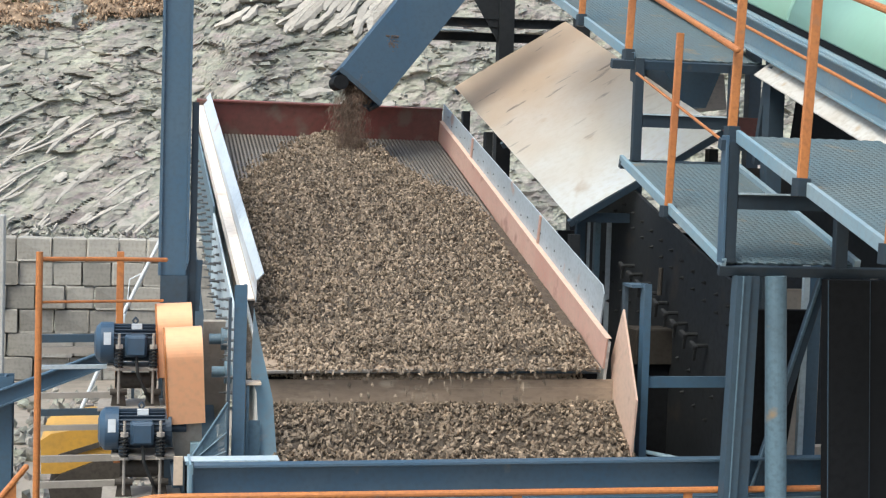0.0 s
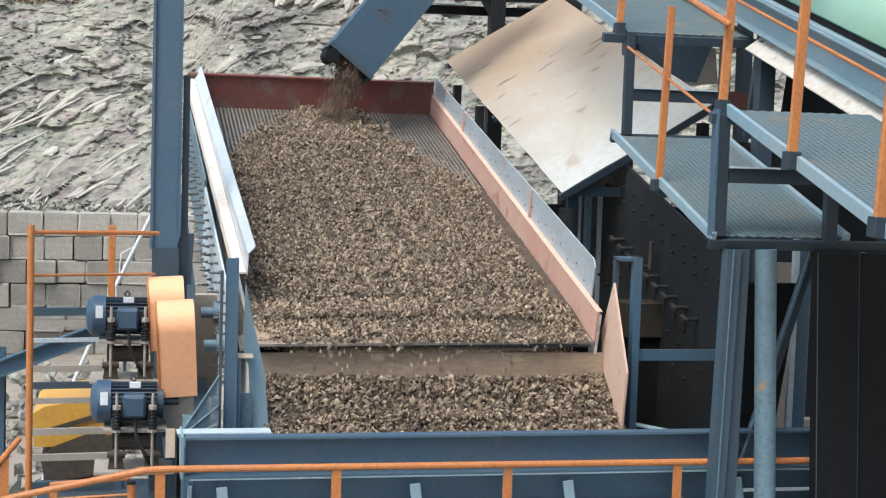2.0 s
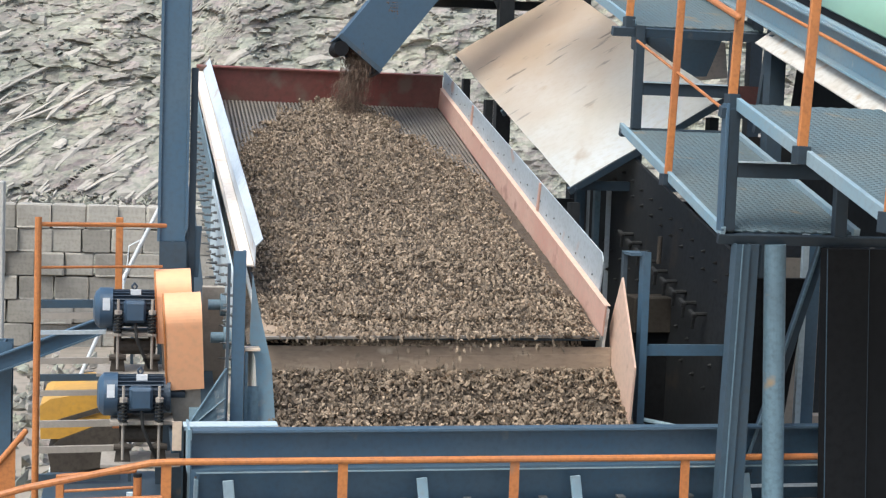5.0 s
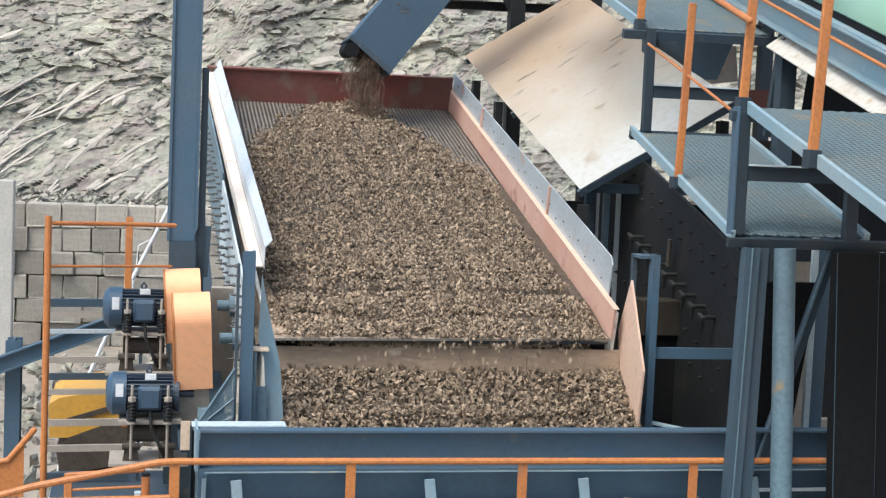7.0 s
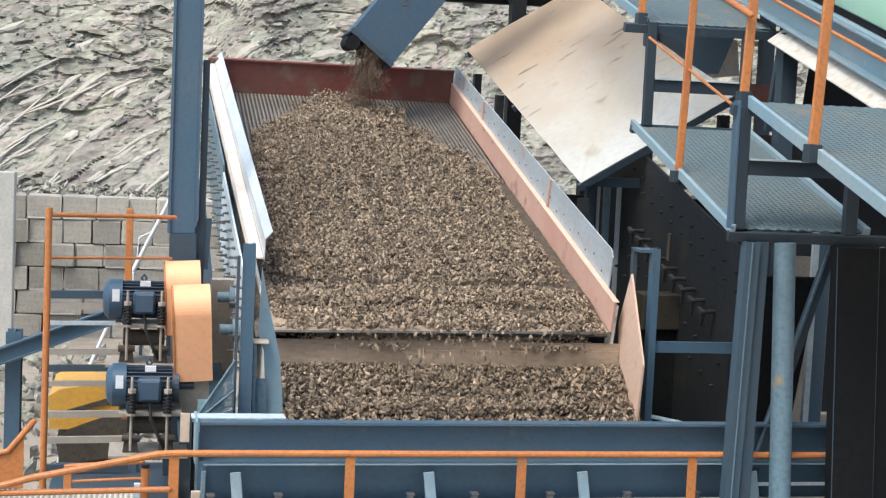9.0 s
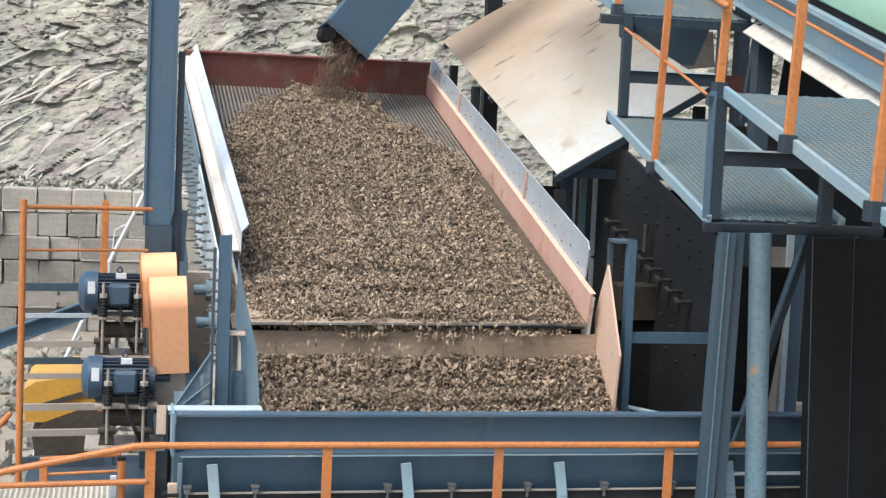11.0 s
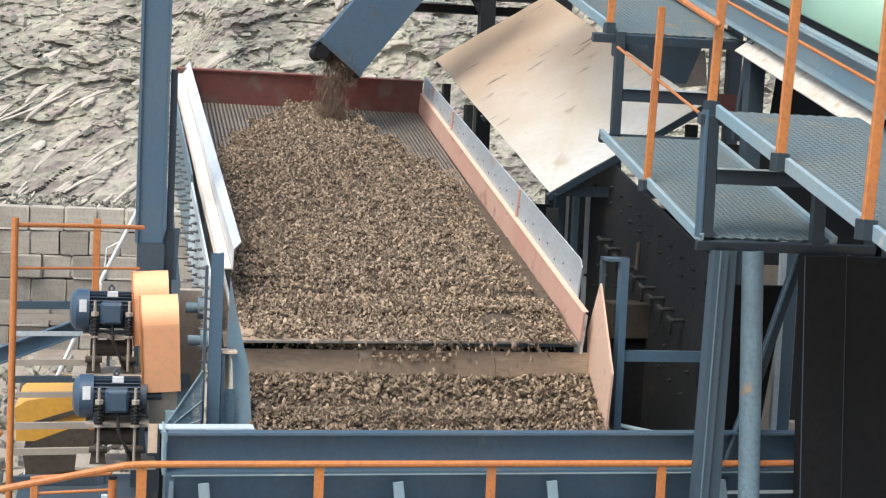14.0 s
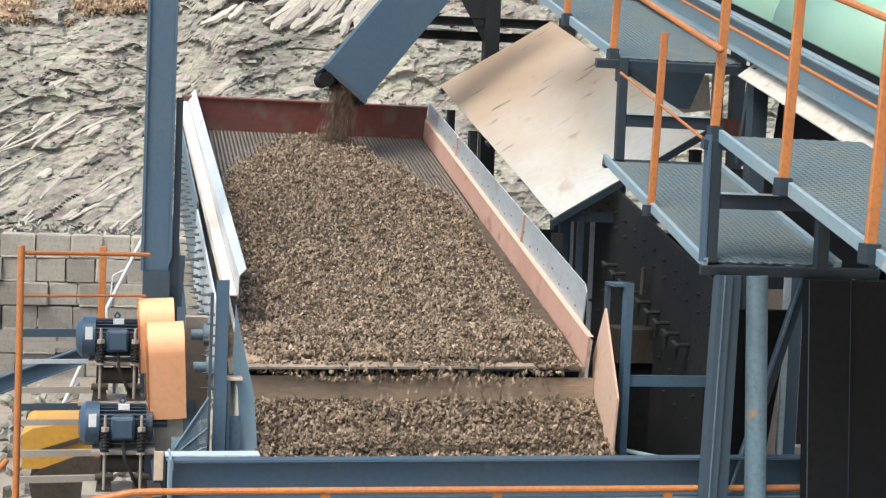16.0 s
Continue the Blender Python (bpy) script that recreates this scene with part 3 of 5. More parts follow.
    part("lip_plate", slab(fresh(), [(0.0, -0.03, 0.004), (WIDTH - 0.03, 0.03, 0.004), (WIDTH - 0.03, 0.30, 0.004), (0.0, 0.30, 0.004)], (0, 0, -0.014)), PLATE, s, "dusty worn steel discharge lip")
    part("lip_angle", slab(fresh(), [(0.0, -0.044, 0.004), (WIDTH - 0.03, 0.016, 0.004), (WIDTH - 0.03, 0.029, 0.004), (0.0, -0.031, 0.004)], (0, 0, -0.018)), DUSTY, s)
    # Black face that paints the shaded gap under the lip.
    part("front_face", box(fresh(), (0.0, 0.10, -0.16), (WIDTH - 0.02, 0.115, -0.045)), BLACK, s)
    return s


# ---- discharge box with its gravel, in front of the screen ----
def build_discharge():
    d = thing("discharge_hopper", pose(0, 0, 0), "blue steel discharge hopper with a heavy front beam", "hopper")
    b = fresh()
    channel(b, (0.375, 8.72, 3.070), (5.2, 8.72, 3.072), 0.10, 0.246, 0.014, side=-1)
    front = part("front_beam", b, BLUE, d, "blue steel channel beam with dusty top flange")
    b = fresh()
    box(b, (0.325, 8.725, 3.194), (0.885, 8.86, 3.201))
    part("corner_plate", b, PALE_GREY, d, "pale grey-blue top plate")
    part("end_plate", prism(fresh(), [(8.58, 3.207), (8.90, 3.207), (8.84, 2.945), (8.62, 2.945)], 0.014,
         Matrix(((0, 0, 1, 0.345), (1, 0, 0, 0), (0, 1, 0, 0), (0, 0, 0, 1)))), PALE_BLUE, front)
    # sloping front sheet under the beam, with ribs
    part("front_sheet", prism(fresh(), [(8.66, 2.945), (8.68, 2.945), (9.16, 1.2), (9.14, 1.2)], 4.4,
         Matrix(((0, 0, 1, 0.42), (1, 0, 0, 0), (0, 1, 0, 0), (0, 0, 0, 1)))), BLUE, d, "blue hopper front sheet")
    part("seam_flange", box(fresh(), (0.40, 8.615, 2.938), (4.9, 8.70, 2.946)), PALE_BLUE, d)
    for x in (0.585, 1.75, 2.72, 3.84):
        b = fresh()
        bar(b, (x, 8.60, 2.90), (x + 0.02, 8.565, 2.69), 0.065, 0.025, (0, 1, 0))
        bar(b, (x + 0.02, 8.565, 2.69), (x + 0.025, 8.60, 2.0), 0.065, 0.025, (0, 1, 0))
        part("rib", b, PALE_BLUE, d, "pale blue stiffening rib")
    for x in (0.42, 0.82, 1.62, 2.02, 2.50, 3.0, 3.45):
        b = fresh()
        box(b, (x + 0.006, 8.58, 2.722), (x + 0.042, 8.64, 2.758), bevel=0.004)
        box(b, (x, 8.575, 2.760), (x + 0.048, 8.64, 2.768))
        rod(b, (x + 0.024, 8.60, 2.682), (x + 0.024, 8.60, 2.722), 0.009, 6)
        part("clamp", b, BOLT, d)
    part("joint_strip", box(fresh(), (3.80, 8.60, 2.806), (5.1, 8.612, 2.826)), GALV, d, "pale steel joint strip")
    b = fresh()
    box(b, (0.45, 8.62, 2.713), (5.1, 8.655, 2.719))
    part("skirt_edge", b, DUSTY, d)
    part("belt_skirt", box(fresh(), (0.45, 8.645, 1.997), (5.1, 8.66, 2.711)), RUBBER, d, "dark dusty rubber skirt")
    for x in (0.93, 1.93, 2.93, 3.6):
        part("roller", rod(fresh(), (x, 8.60, 2.575), (x, 8.644, 2.575), 0.055, 24), DUSTY, d, "grey roller end")
    part("bottom_edge", box(fresh(), (0.45, 8.63, 2.55), (5.1, 8.643, 2.557)), GREY, d)
    part("end_strip", prism(fresh(), [(8.62, 2.90), (8.72, 2.90), (9.10, 1.6), (9.0, 1.6)], 0.02, Matrix(((0, 0, 1, 0.392), (1, 0, 0, 0), (0, 1, 0, 0), (0, 0, 0, 1)))), PALE_BLUE, d)
    for z in (2.62, 2.70):
        b = fresh()
        rod(b, (0.30, 8.66, z), (0.40, 8.66, z), 0.012, 8)
        rod(b, (0.31, 8.66, z), (0.33, 8.66, z), 0.026, 6)
        part("end_bolt", b, SHADE, d)
    part("end_bracket", box(fresh(), (0.335, 8.70, 2.56), (0.39, 8.73, 2.76), bevel=0.004), CREAM, d)
    # cheeks beside the gravel
    part("left_cheek", prism(fresh(), [(0.77, 4.04), (0.815, 3.82), (0.905, 3.45), (0.945, 3.0), (0.83, 3.0), (0.80, 3.49), (0.76, 3.6)], 0.015,
         Matrix(((1, 0, 0, 0), (0, 0, 1, 9.45), (0, 1, 0, 0), (0, 0, 0, 1)))), PALE_BLUE, d, "dusty light blue cheek plate")
    part("right_cheek", prism(fresh(), [(9.45, 2.9), (9.36, 3.45), (9.70, 4.03), (9.92, 3.66), (9.82, 2.9)], 0.015,
         Matrix(((0, 0, 1, 3.345), (1, 0, 0, 0), (0, 1, 0, 0), (0, 0, 0, 1)))), CHEEK, d, "dusty pinkish cheek plate")
    part("back_plate", box(fresh(), (0.86, 9.86, 2.6), (3.36, 9.875, 3.515)), PLATE, d, "dust-caked brown wear plate")
    for x0, x1, top in ((1.92, 2.66, 3.452), (2.665, 3.34, 3.462)):
        part("wear_strip", box(fresh(), (x0, 9.852, 3.30), (x1, 9.858, top), bevel=0.002), PLATE, d)
    part("floor_plate", prism(fresh(), [(8.72, 2.40), (9.85, 3.15), (9.85, 3.13), (8.72, 2.38)], 2.5,
         Matrix(((0, 0, 1, 0.86), (1, 0, 0, 0), (0, 1, 0, 0), (0, 0, 0, 1)))), DARK_BLUE, d)
    # posts and struts at the corner
    b = fresh()
    box(b, (0.635, 9.30, 3.10), (0.715, 9.315, 4.20))
    box(b, (0.70, 9.3155, 3.10), (0.715, 9.40, 4.20))
    part("corner_post", b, BLUE, d)
    part("corner_post", box(fresh(), (0.60, 9.28, 3.0), (0.618, 9.34, 4.12)), DARK_BLUE, d)
    b = fresh()
    bar(b, (0.35, 9.2, 3.075), (0.60, 9.2, 3.47), 0.014, 0.014)
    bar(b, (0.36, 9.2, 3.075), (0.60, 9.2, 3.28), 0.010, 0.010)
    bar(b, (0.36, 9.2, 3.07), (0.60, 9.2, 3.16), 0.008, 0.008)
    guard = part("guard_frame", b, MID_BLUE, d, "thin grey-blue guard frame")
    b = fresh()
    for k in range(34):
        x = 0.365 + 0.007 * k
        box(b, (x, 9.206, 3.075), (x + 0.0035, 9.209, 3.075 + (x - 0.35) / 0.25 * 0.39))
    for k in range(54):
        z = 3.08 + 0.007 * k
        box(b, (0.352 + (z - 3.075) / 0.39 * 0.25, 9.2095, z), (0.60, 9.212, z + 0.0035))
    part("guard_mesh", b, MID_BLUE, guard, "grey-blue wire mesh")
    b = fresh()
    box(b, (0.725, 9.35, 3.07), (0.745, 9.44, 3.55))
    box(b, (0.75, 9.40, 3.07), (0.82, 9.41, 3.32))
    bracket = part("bracket", b, MID_BLUE, d)
    part("tab", box(fresh(), (0.72, 9.34, 3.555), (0.82, 9.44, 3.575), bevel=0.003), CREAM, bracket, "dusty cream tab")
    # legs down to the ground
    for x in (0.5, 4.6):
        part("leg", ibeam(fresh(), (x, 9.4, 0), (x, 9.4, 2.95), 0.2, 0.2, 0.014, (0, 1, 0)), BLUE, d)
    return d


# ---- frame that carries the screen ----
def build_support():
    s = thing("screen_trestle", pose(0, 0, 0), "dark blue steel frame that carries the screen", "steel frame")
    for x in (0.55, 3.75):
        for y, z in ((10.6, 2.6), (15.2, 3.9)):
            part("leg", ibeam(fresh(), (x, y, 0), (x, y, z), 0.2, 0.2, 0.014, (0, 1, 0)), DARK_BLUE, s)
        part("side_beam", ibeam(fresh(), (x, 9.6, 2.5), (x, 16.0, 4.2), 0.16, 0.25, 0.014), DARK_BLUE, s)
    return s


def build_column():
    c = thing("column", pose(0.315, 11.5, 0), "tall blue steel column", "column")
    b = fresh()
    box(b, (-0.10, -0.004, 4.08), (0.088, 0.012, 9.5))
    box(b, (-0.12, -0.03, 4.08), (-0.101, 0.10, 9.5))
    box(b, (0.089, -0.03, 4.17), (0.107, 0.10, 9.5))
    part("shaft", b, BLUE, c)
    part("inner_post", box(fresh(), (0.118, 0.02, 0.0), (0.168, 0.10, 5.42)), NAVY, c, "narrow navy post")
    part("foot_gusset", prism(fresh(), [(-0.02, 3.80), (0.20, 3.80), (0.22, 4.2), (0.12, 4.2)], 0.02,
         Matrix(((1, 0, 0, 0), (0, 0, 1, 0.03), (0, 1, 0, 0), (0, 0, 0, 1)))), DARK_BLUE, c)
    part("base", ibeam(fresh(), (0.0, 0.05, 0), (0.0, 0.05, 4.08), 0.2, 0.2, 0.014, (0, 1, 0)), DARK_BLUE, c)


# ---- motors, belt guards ----
def spring(bm, p, r, height, turns=7, wire=0.008):
    pts = [(p[0] + r * math.cos(a), p[1] + r * math.sin(a), p[2] + height * a / (6.283 * turns)) for a in [k * 6.283 / 8 for k in range(8 * turns + 1)]]
    for a, c in zip(pts, pts[1:]):
        rod(bm, a, c, wire, 5)


def build_motor(at, label):
    m = thing("electric_motor", at, label, "electric motor", "screen drive motors")
    b = fresh()
    rod(b, (-0.16, 0, 0), (0.20, 0, 0), 0.115, 28)
    part("body", b, MOTOR, m)
    for k in range(26):
        a = 6.283 * k / 26
        f = box(fresh(), (-0.14, -0.003, 0.113), (0.18, 0.003, 0.138))
        ob = part("cooling_fin", f, MOTOR, m)
        ob.matrix_basis = pose(0, 0, 0, math.degrees(a))
    b = fresh()
    rod(b, (-0.225, 0, 0), (-0.132, 0, 0), 0.15, 36)
    rod(b, (-0.258, 0, 0), (-0.225, 0, 0), 0.118, 36, 0.15)
    rod(b, (-0.272, 0, 0), (-0.258, 0, 0), 0.075, 36, 0.118)
    part("fan_cowl", b, FAN, m, "rounded blue fan cowl")
    b = fresh()
    rod(b, (0.20, 0, 0), (0.225, 0, 0), 0.125, 24)
    rod(b, (0.225, 0, 0), (0.33, 0, 0), 0.03, 12)
    part("end_bell", b, MOTOR, m)
    t = part("terminal_box", box(fresh(), (-0.055, -0.20, -0.085), (0.105, -0.10, 0.075), bevel=0.014), FAN, m, "square terminal box")
    part("cover", box(fresh(), (-0.035, -0.214, -0.07), (0.092, -0.201, 0.06), bevel=0.006), FAN, t)
    for k, (x, z) in enumerate(((-0.178, 0.0), (0.03, 0.118))):
        if k == 0:
            part("sticker", box(fresh(), (x - 0.026, -0.154, z), (x + 0.026, -0.147, z + 0.09)), PIPE_WHITE, m, "small white rating label")
        else:
            part("sticker", box(fresh(), (x - 0.038, -0.080, z - 0.012), (x + 0.038, -0.03, z + 0.024)), PIPE_WHITE, m, "small white rating label")
    b = fresh()
    bent(b, [(0.02, 0, 0.13), (0.0, 0, 0.16), (0.02, 0, 0.185), (0.04, 0, 0.16), (0.02, 0, 0.13)], 0.007, 8)
    part("lifting_eye", b, MOTOR, m)
    for x in (-0.10, 0.15):
        part("foot", box(fresh(), (x - 0.03, -0.13, -0.16), (x + 0.03, 0.13, -0.10)), MOTOR, m)
    return m


def build_motor_base(at):
    m = thing("motor_base", at, "dusty sprung motor mount with threaded tension rods", "motor mount", "sprung motor mounts")
    part("top_plate", box(fresh(), (-0.18, -0.16, -0.19), (0.25, 0.14, -0.163), bevel=0.004), DUSTY, m)
    for x in (-0.092, 0.150):
        b = fresh()
        spring(b, (x, -0.215, -0.16), 0.026, 0.14, 6)
        part("spring", b, SHADE, m, "dark coil spring")
        b = fresh()
        rod(b, (x, -0.215, -0.42), (x, -0.215, 0.09), 0.010, 8)
        rod(b, (x, -0.215, -0.018), (x, -0.215, 0.01), 0.030, 6)
        rod(b, (x, -0.215, -0.175), (x, -0.215, -0.16), 0.034, 8)
        part("tension_rod", b, DUSTY, m)
        b = fresh()
        slab(b, [(x - 0.055, -0.14, -0.45), (x + 0.055, -0.14, -0.45), (x + 0.040, -0.14, -0.335), (x, -0.14, -0.30), (x - 0.040, -0.14, -0.335)], (0, 0.03, 0))
        rod(b, (x - 0.06, -0.15, -0.345), (x + 0.06, -0.15, -0.345), 0.024, 10)
        bar(b, (x, -0.05, -0.45), (x, -0.05, -0.19), 0.05, 0.02, (0, 1, 0))
        # BRACKET brown: the mount's shade lies in the colour.
        part("bracket", b, BRACKET, m)
    part("pivot", rod(fresh(), (-0.12, -0.02, -0.28), (0.18, -0.02, -0.28), 0.06, 16), BRACKET, m)
    part("base_plate", box(fresh(), (-0.24, -0.22, -0.475), (0.30, 0.2, -0.45), bevel=0.004), DUSTY, m)
    b = fresh()
    bent(b, [(0.03, -0.17, -0.08), (0.04, -0.20, -0.2), (0.10, -0.19, -0.34), (0.14, -0.12, -0.44)], 0.012, 8)
    part("cable", b, RUBBER, m)
    return m


def build_guard(at, length, label):
    g = thing("belt_guard", at, label, "belt guard", "belt guards")
    r, out = 0.17, []
    for k in range(25):
        a = math.pi * k / 24
        out.append((r * math.cos(a), length + r * math.sin(a)))
    out += [(-r, 0.0), (r, 0.0)]
    m = Matrix(((0, 0, 1, -0.125), (1, 0, 0, 0), (0, 1, 0, 0), (0, 0, 0, 1)))
    b = prism(fresh(), out, 0.25, m)
    bmesh.ops.bevel(b, geom=[e for e in b.edges if len(e.link_faces) == 2 and e.calc_face_angle() > 1.2], offset=0.012, segments=2, affect="EDGES")
    part("shell", b, GUARD, g)
    part("side_rim", prism(fresh(), [(x * 1.03, y) for x, y in out], 0.012, Matrix(((0, 0, 1, -0.138), (1, 0, 0, 0), (0, 1, 0, 0), (0, 0, 0, 1)))), ORANGE, g)
    part("bottom_bracket", box(fresh(), (-0.10, -0.12, -0.30), (0.10, 0.10, -0.004)), DUSTY, g)
    return g


# ---- left service platform ----
def build_left_platform():
    p = thing("service_platform", pose(0, 0, 0), "blue steel service platform with orange handrail beside the motors", "platform")
    top = 4.28
    for x, y in ((-0.63, 10.5),):
        part("rail_post", rod(fresh(), (x, y, 2.0), (x, y, top + 0.03), 0.024, 12), ORANGE, p, "orange painted rail post")
    part("rail_post", bar(fresh(), (-0.09, 11.6, 2.6), (-0.09, 11.6, 4.25), 0.055, 0.03), ORANGE, p)
    part("top_rail", bent(fresh(), [(-0.63, 10.5, top - 0.02), (-0.09, 10.75, 4.25), (0.24, 10.9, 4.24)], 0.016), ORANGE, p)
    part("mid_rail", bent(fresh(), [(-0.62, 10.5, 3.96), (0.22, 10.9, 3.94)], 0.010), ORANGE, p)
    # floor bars of the stair and platform, seen on edge
    for z, m, h in ((3.58, DARK_BLUE, 0.06), (3.49, DUSTY, 0.05), (3.36, GREY, 0.03), (3.14, DUSTY, 0.045), (3.01, DARK_BLUE, 0.05),
                    (2.89, DUSTY, 0.04), (2.65, DUSTY, 0.05), (2.45, DUSTY, 0.05), (2.23, DARK_BLUE, 0.06)):
        b = fresh()
        channel(b, (-0.70, 11.5, z), (-0.05, 11.5, z + 0.01), 0.04, h, 0.008)
        part("floor_bar", b, m, p)
    for x in (-0.70, 0.02):
        part("stringer", box(fresh(), (x - 0.012, 11.56, 0.02), (x + 0.012, 11.62, 3.62)), DARK_BLUE, p)
    part("long_beam", ibeam(fresh(), (-2.4, 12.0, 2.50), (-0.1, 12.0, 3.40), 0.10, 0.13), BLUE, p)
    part("long_post", ibeam(fresh(), (-0.98, 12.2, 0), (-0.98, 12.2, 3.2), 0.12, 0.2, 0.014, (0, 1, 0)), BLUE, p)
    part("floor_plate", box(fresh(), (-0.62, 10.2, 2.16), (0.30, 11.9, 2.185)), DARK_BLUE, p)
    part("lower_post", box(fresh(), (0.42, 10.3, 0.0), (0.50, 10.42, 3.0)), PALE_BLUE, p)
    part("cream_plate", box(fresh(), (0.285, 9.6, 2.86), (0.345, 9.615, 3.05)), CREAM, p, "dusty cream plate")
    part("plate_arm", box(fresh(), (0.28, 9.616, 2.84), (0.33, 10.3, 2.88)), DARK_BLUE, p)
    return p


def build_left_rails():
    """Orange stair rail and kick panel nearer to the camera."""
    r = thing("stair_handrail", pose(0, 0, 0), "orange stair handrail with a painted kick panel", "handrail")
    part("panel", prism(fresh(), [(-1.25, 2.4), (-0.72, 2.4), (-0.72, 2.74), (-1.25, 2.40)], 0.012, Matrix(((1, 0, 0, 0), (0, 0, 1, 9.9), (0, 1, 0, 0.08), (0, 0, 0, 1)))), ORANGE, r)
    part("slope_rail", bent(fresh(), [(-0.98, 9.9, 2.70), (-0.82, 9.9, 2.73), (-0.66, 9.9, 2.93)], 0.02), ORANGE, r)
    b = fresh()
    bent(b, [(-0.42, 9.6, 2.70), (0.05, 9.6, 2.73)], 0.016)
    bent(b, [(-0.42, 9.6, 2.60), (0.05, 9.6, 2.62)], 0.010)
    part("short_rail", b, ORANGE, r)
    part("post", bar(fresh(), (-0.42, 9.6, 1.9), (-0.42, 9.6, 2.71), 0.05, 0.03), ORANGE, r)
    b = fresh()
    channel(b, (-0.45, 9.5, 2.48), (0.05, 9.5, 2.50), 0.05, 0.08, 0.008)
    part("tread", b, PALE_GREY, r)
    part("side_plate", prism(fresh(), [(-0.45, 2.05), (0.12, 2.15), (0.12, 2.44), (-0.1, 2.40)], 0.02, Matrix(((1, 0, 0, 0), (0, 0, 1, 9.55), (0, 1, 0, 0), (0, 0, 0, 1)))), DUSTY, r)
    part("stair_post", box(fresh(), (0.0, 9.46, 1.9), (0.04, 9.49, 2.62), bevel=0.003), PALE_GREY, r)
    part("leg", box(fresh(), (-0.30, 9.52, 0.0), (-0.20, 9.58, 2.2)), DARK_BLUE, r)


ROOF_Z = 2.60


def build_low_roof():
    """Corrugated sheet and a pale board below the motors."""
    r = thing("low_roof", pose(0, 0, 0), "dusty corrugated sheet roof with a pale board on it", "sheet roof")
    b = fresh()
    n = 150
    top = [(-1.2 + 1.2 * k / n, 0.007 * math.sin(k * 1.57)) for k in range(n + 1)]
    prism(b, top + [(x, z - 0.006) for x, z in top[::-1]], 0.5, Matrix(((1, 0, 0, 0), (0, 0, 1, 8.9), (0, 1, 0, ROOF_Z), (0, 0, 0, 1))))
    part("sheet", b, ROOFING, r, "tan dusty corrugated sheet")
    part("board", prism(fresh(), [(-0.62, ROOF_Z - 0.04), (0.28, ROOF_Z + 0.02), (0.28, ROOF_Z - 0.06), (-0.62, ROOF_Z - 0.12)], 0.02, Matrix(((1, 0, 0, 0), (0, 0, 1, 8.86), (0, 1, 0, 0), (0, 0, 0, 1)))), WHITE, r, "pale painted board")
    for x in (-1.1, -0.1, 0.2):
        part("post", box(fresh(), (x - 0.03, 8.89, 0), (x + 0.03, 8.95, ROOF_Z - 0.02)), DARK_BLUE, r)


def build_front_rail():
    r = thing("front_handrail", pose(0, 0, 0), "orange pipe handrail in front of the hopper", "handrail")
    y, z = 8.5, 3.037
    part("top_rail", bent(fresh(), [(-1.06, y, 2.763), (-0.56, y, 2.897), (0.134, y, 3.032), (0.246, y, z), (5.2, y, z - 0.014)], 0.021), ORANGE, r)
    part("mid_rail", bent(fresh(), [(-1.0, y, 2.802), (0.20, y, 2.825)], 0.018), ORANGE, r)
    for x in (0.224, 1.253, 2.304, 3.40, 4.47):
        b = fresh()
        box(b, (x - 0.029, y - 0.004, 1.997), (x + 0.029, y + 0.004, z - 0.01))
        box(b, (x + 0.020, y + 0.0045, 1.997), (x + 0.029, y + 0.045, z - 0.01))
        part("post", b, ORANGE, r)
    cap = part("short_post", rod(fresh(), (0.062, y + 0.05, 1.997), (0.062, y + 0.05, 2.94), 0.024, 12), ORANGE, r)
    part("cap", rod(fresh(), (0.062, y + 0.05, 2.941), (0.062, y + 0.05, 2.96), 0.025, 12), RUBBER, cap)
    f = thing("front_walkway", pose(0, 0, 0), "blue steel walkway before the hopper", "walkway")
    part("grating", box(fresh(), (-1.5, 7.5, 1.96), (5.2, 8.57, 1.995)), GRATE, f)
    for x in (-1.2, 1.8, 4.8):
        part("leg", box(fresh(), (x - 0.06, 7.9, 0), (x + 0.06, 8.02, 1.955)), DARK_BLUE, f)


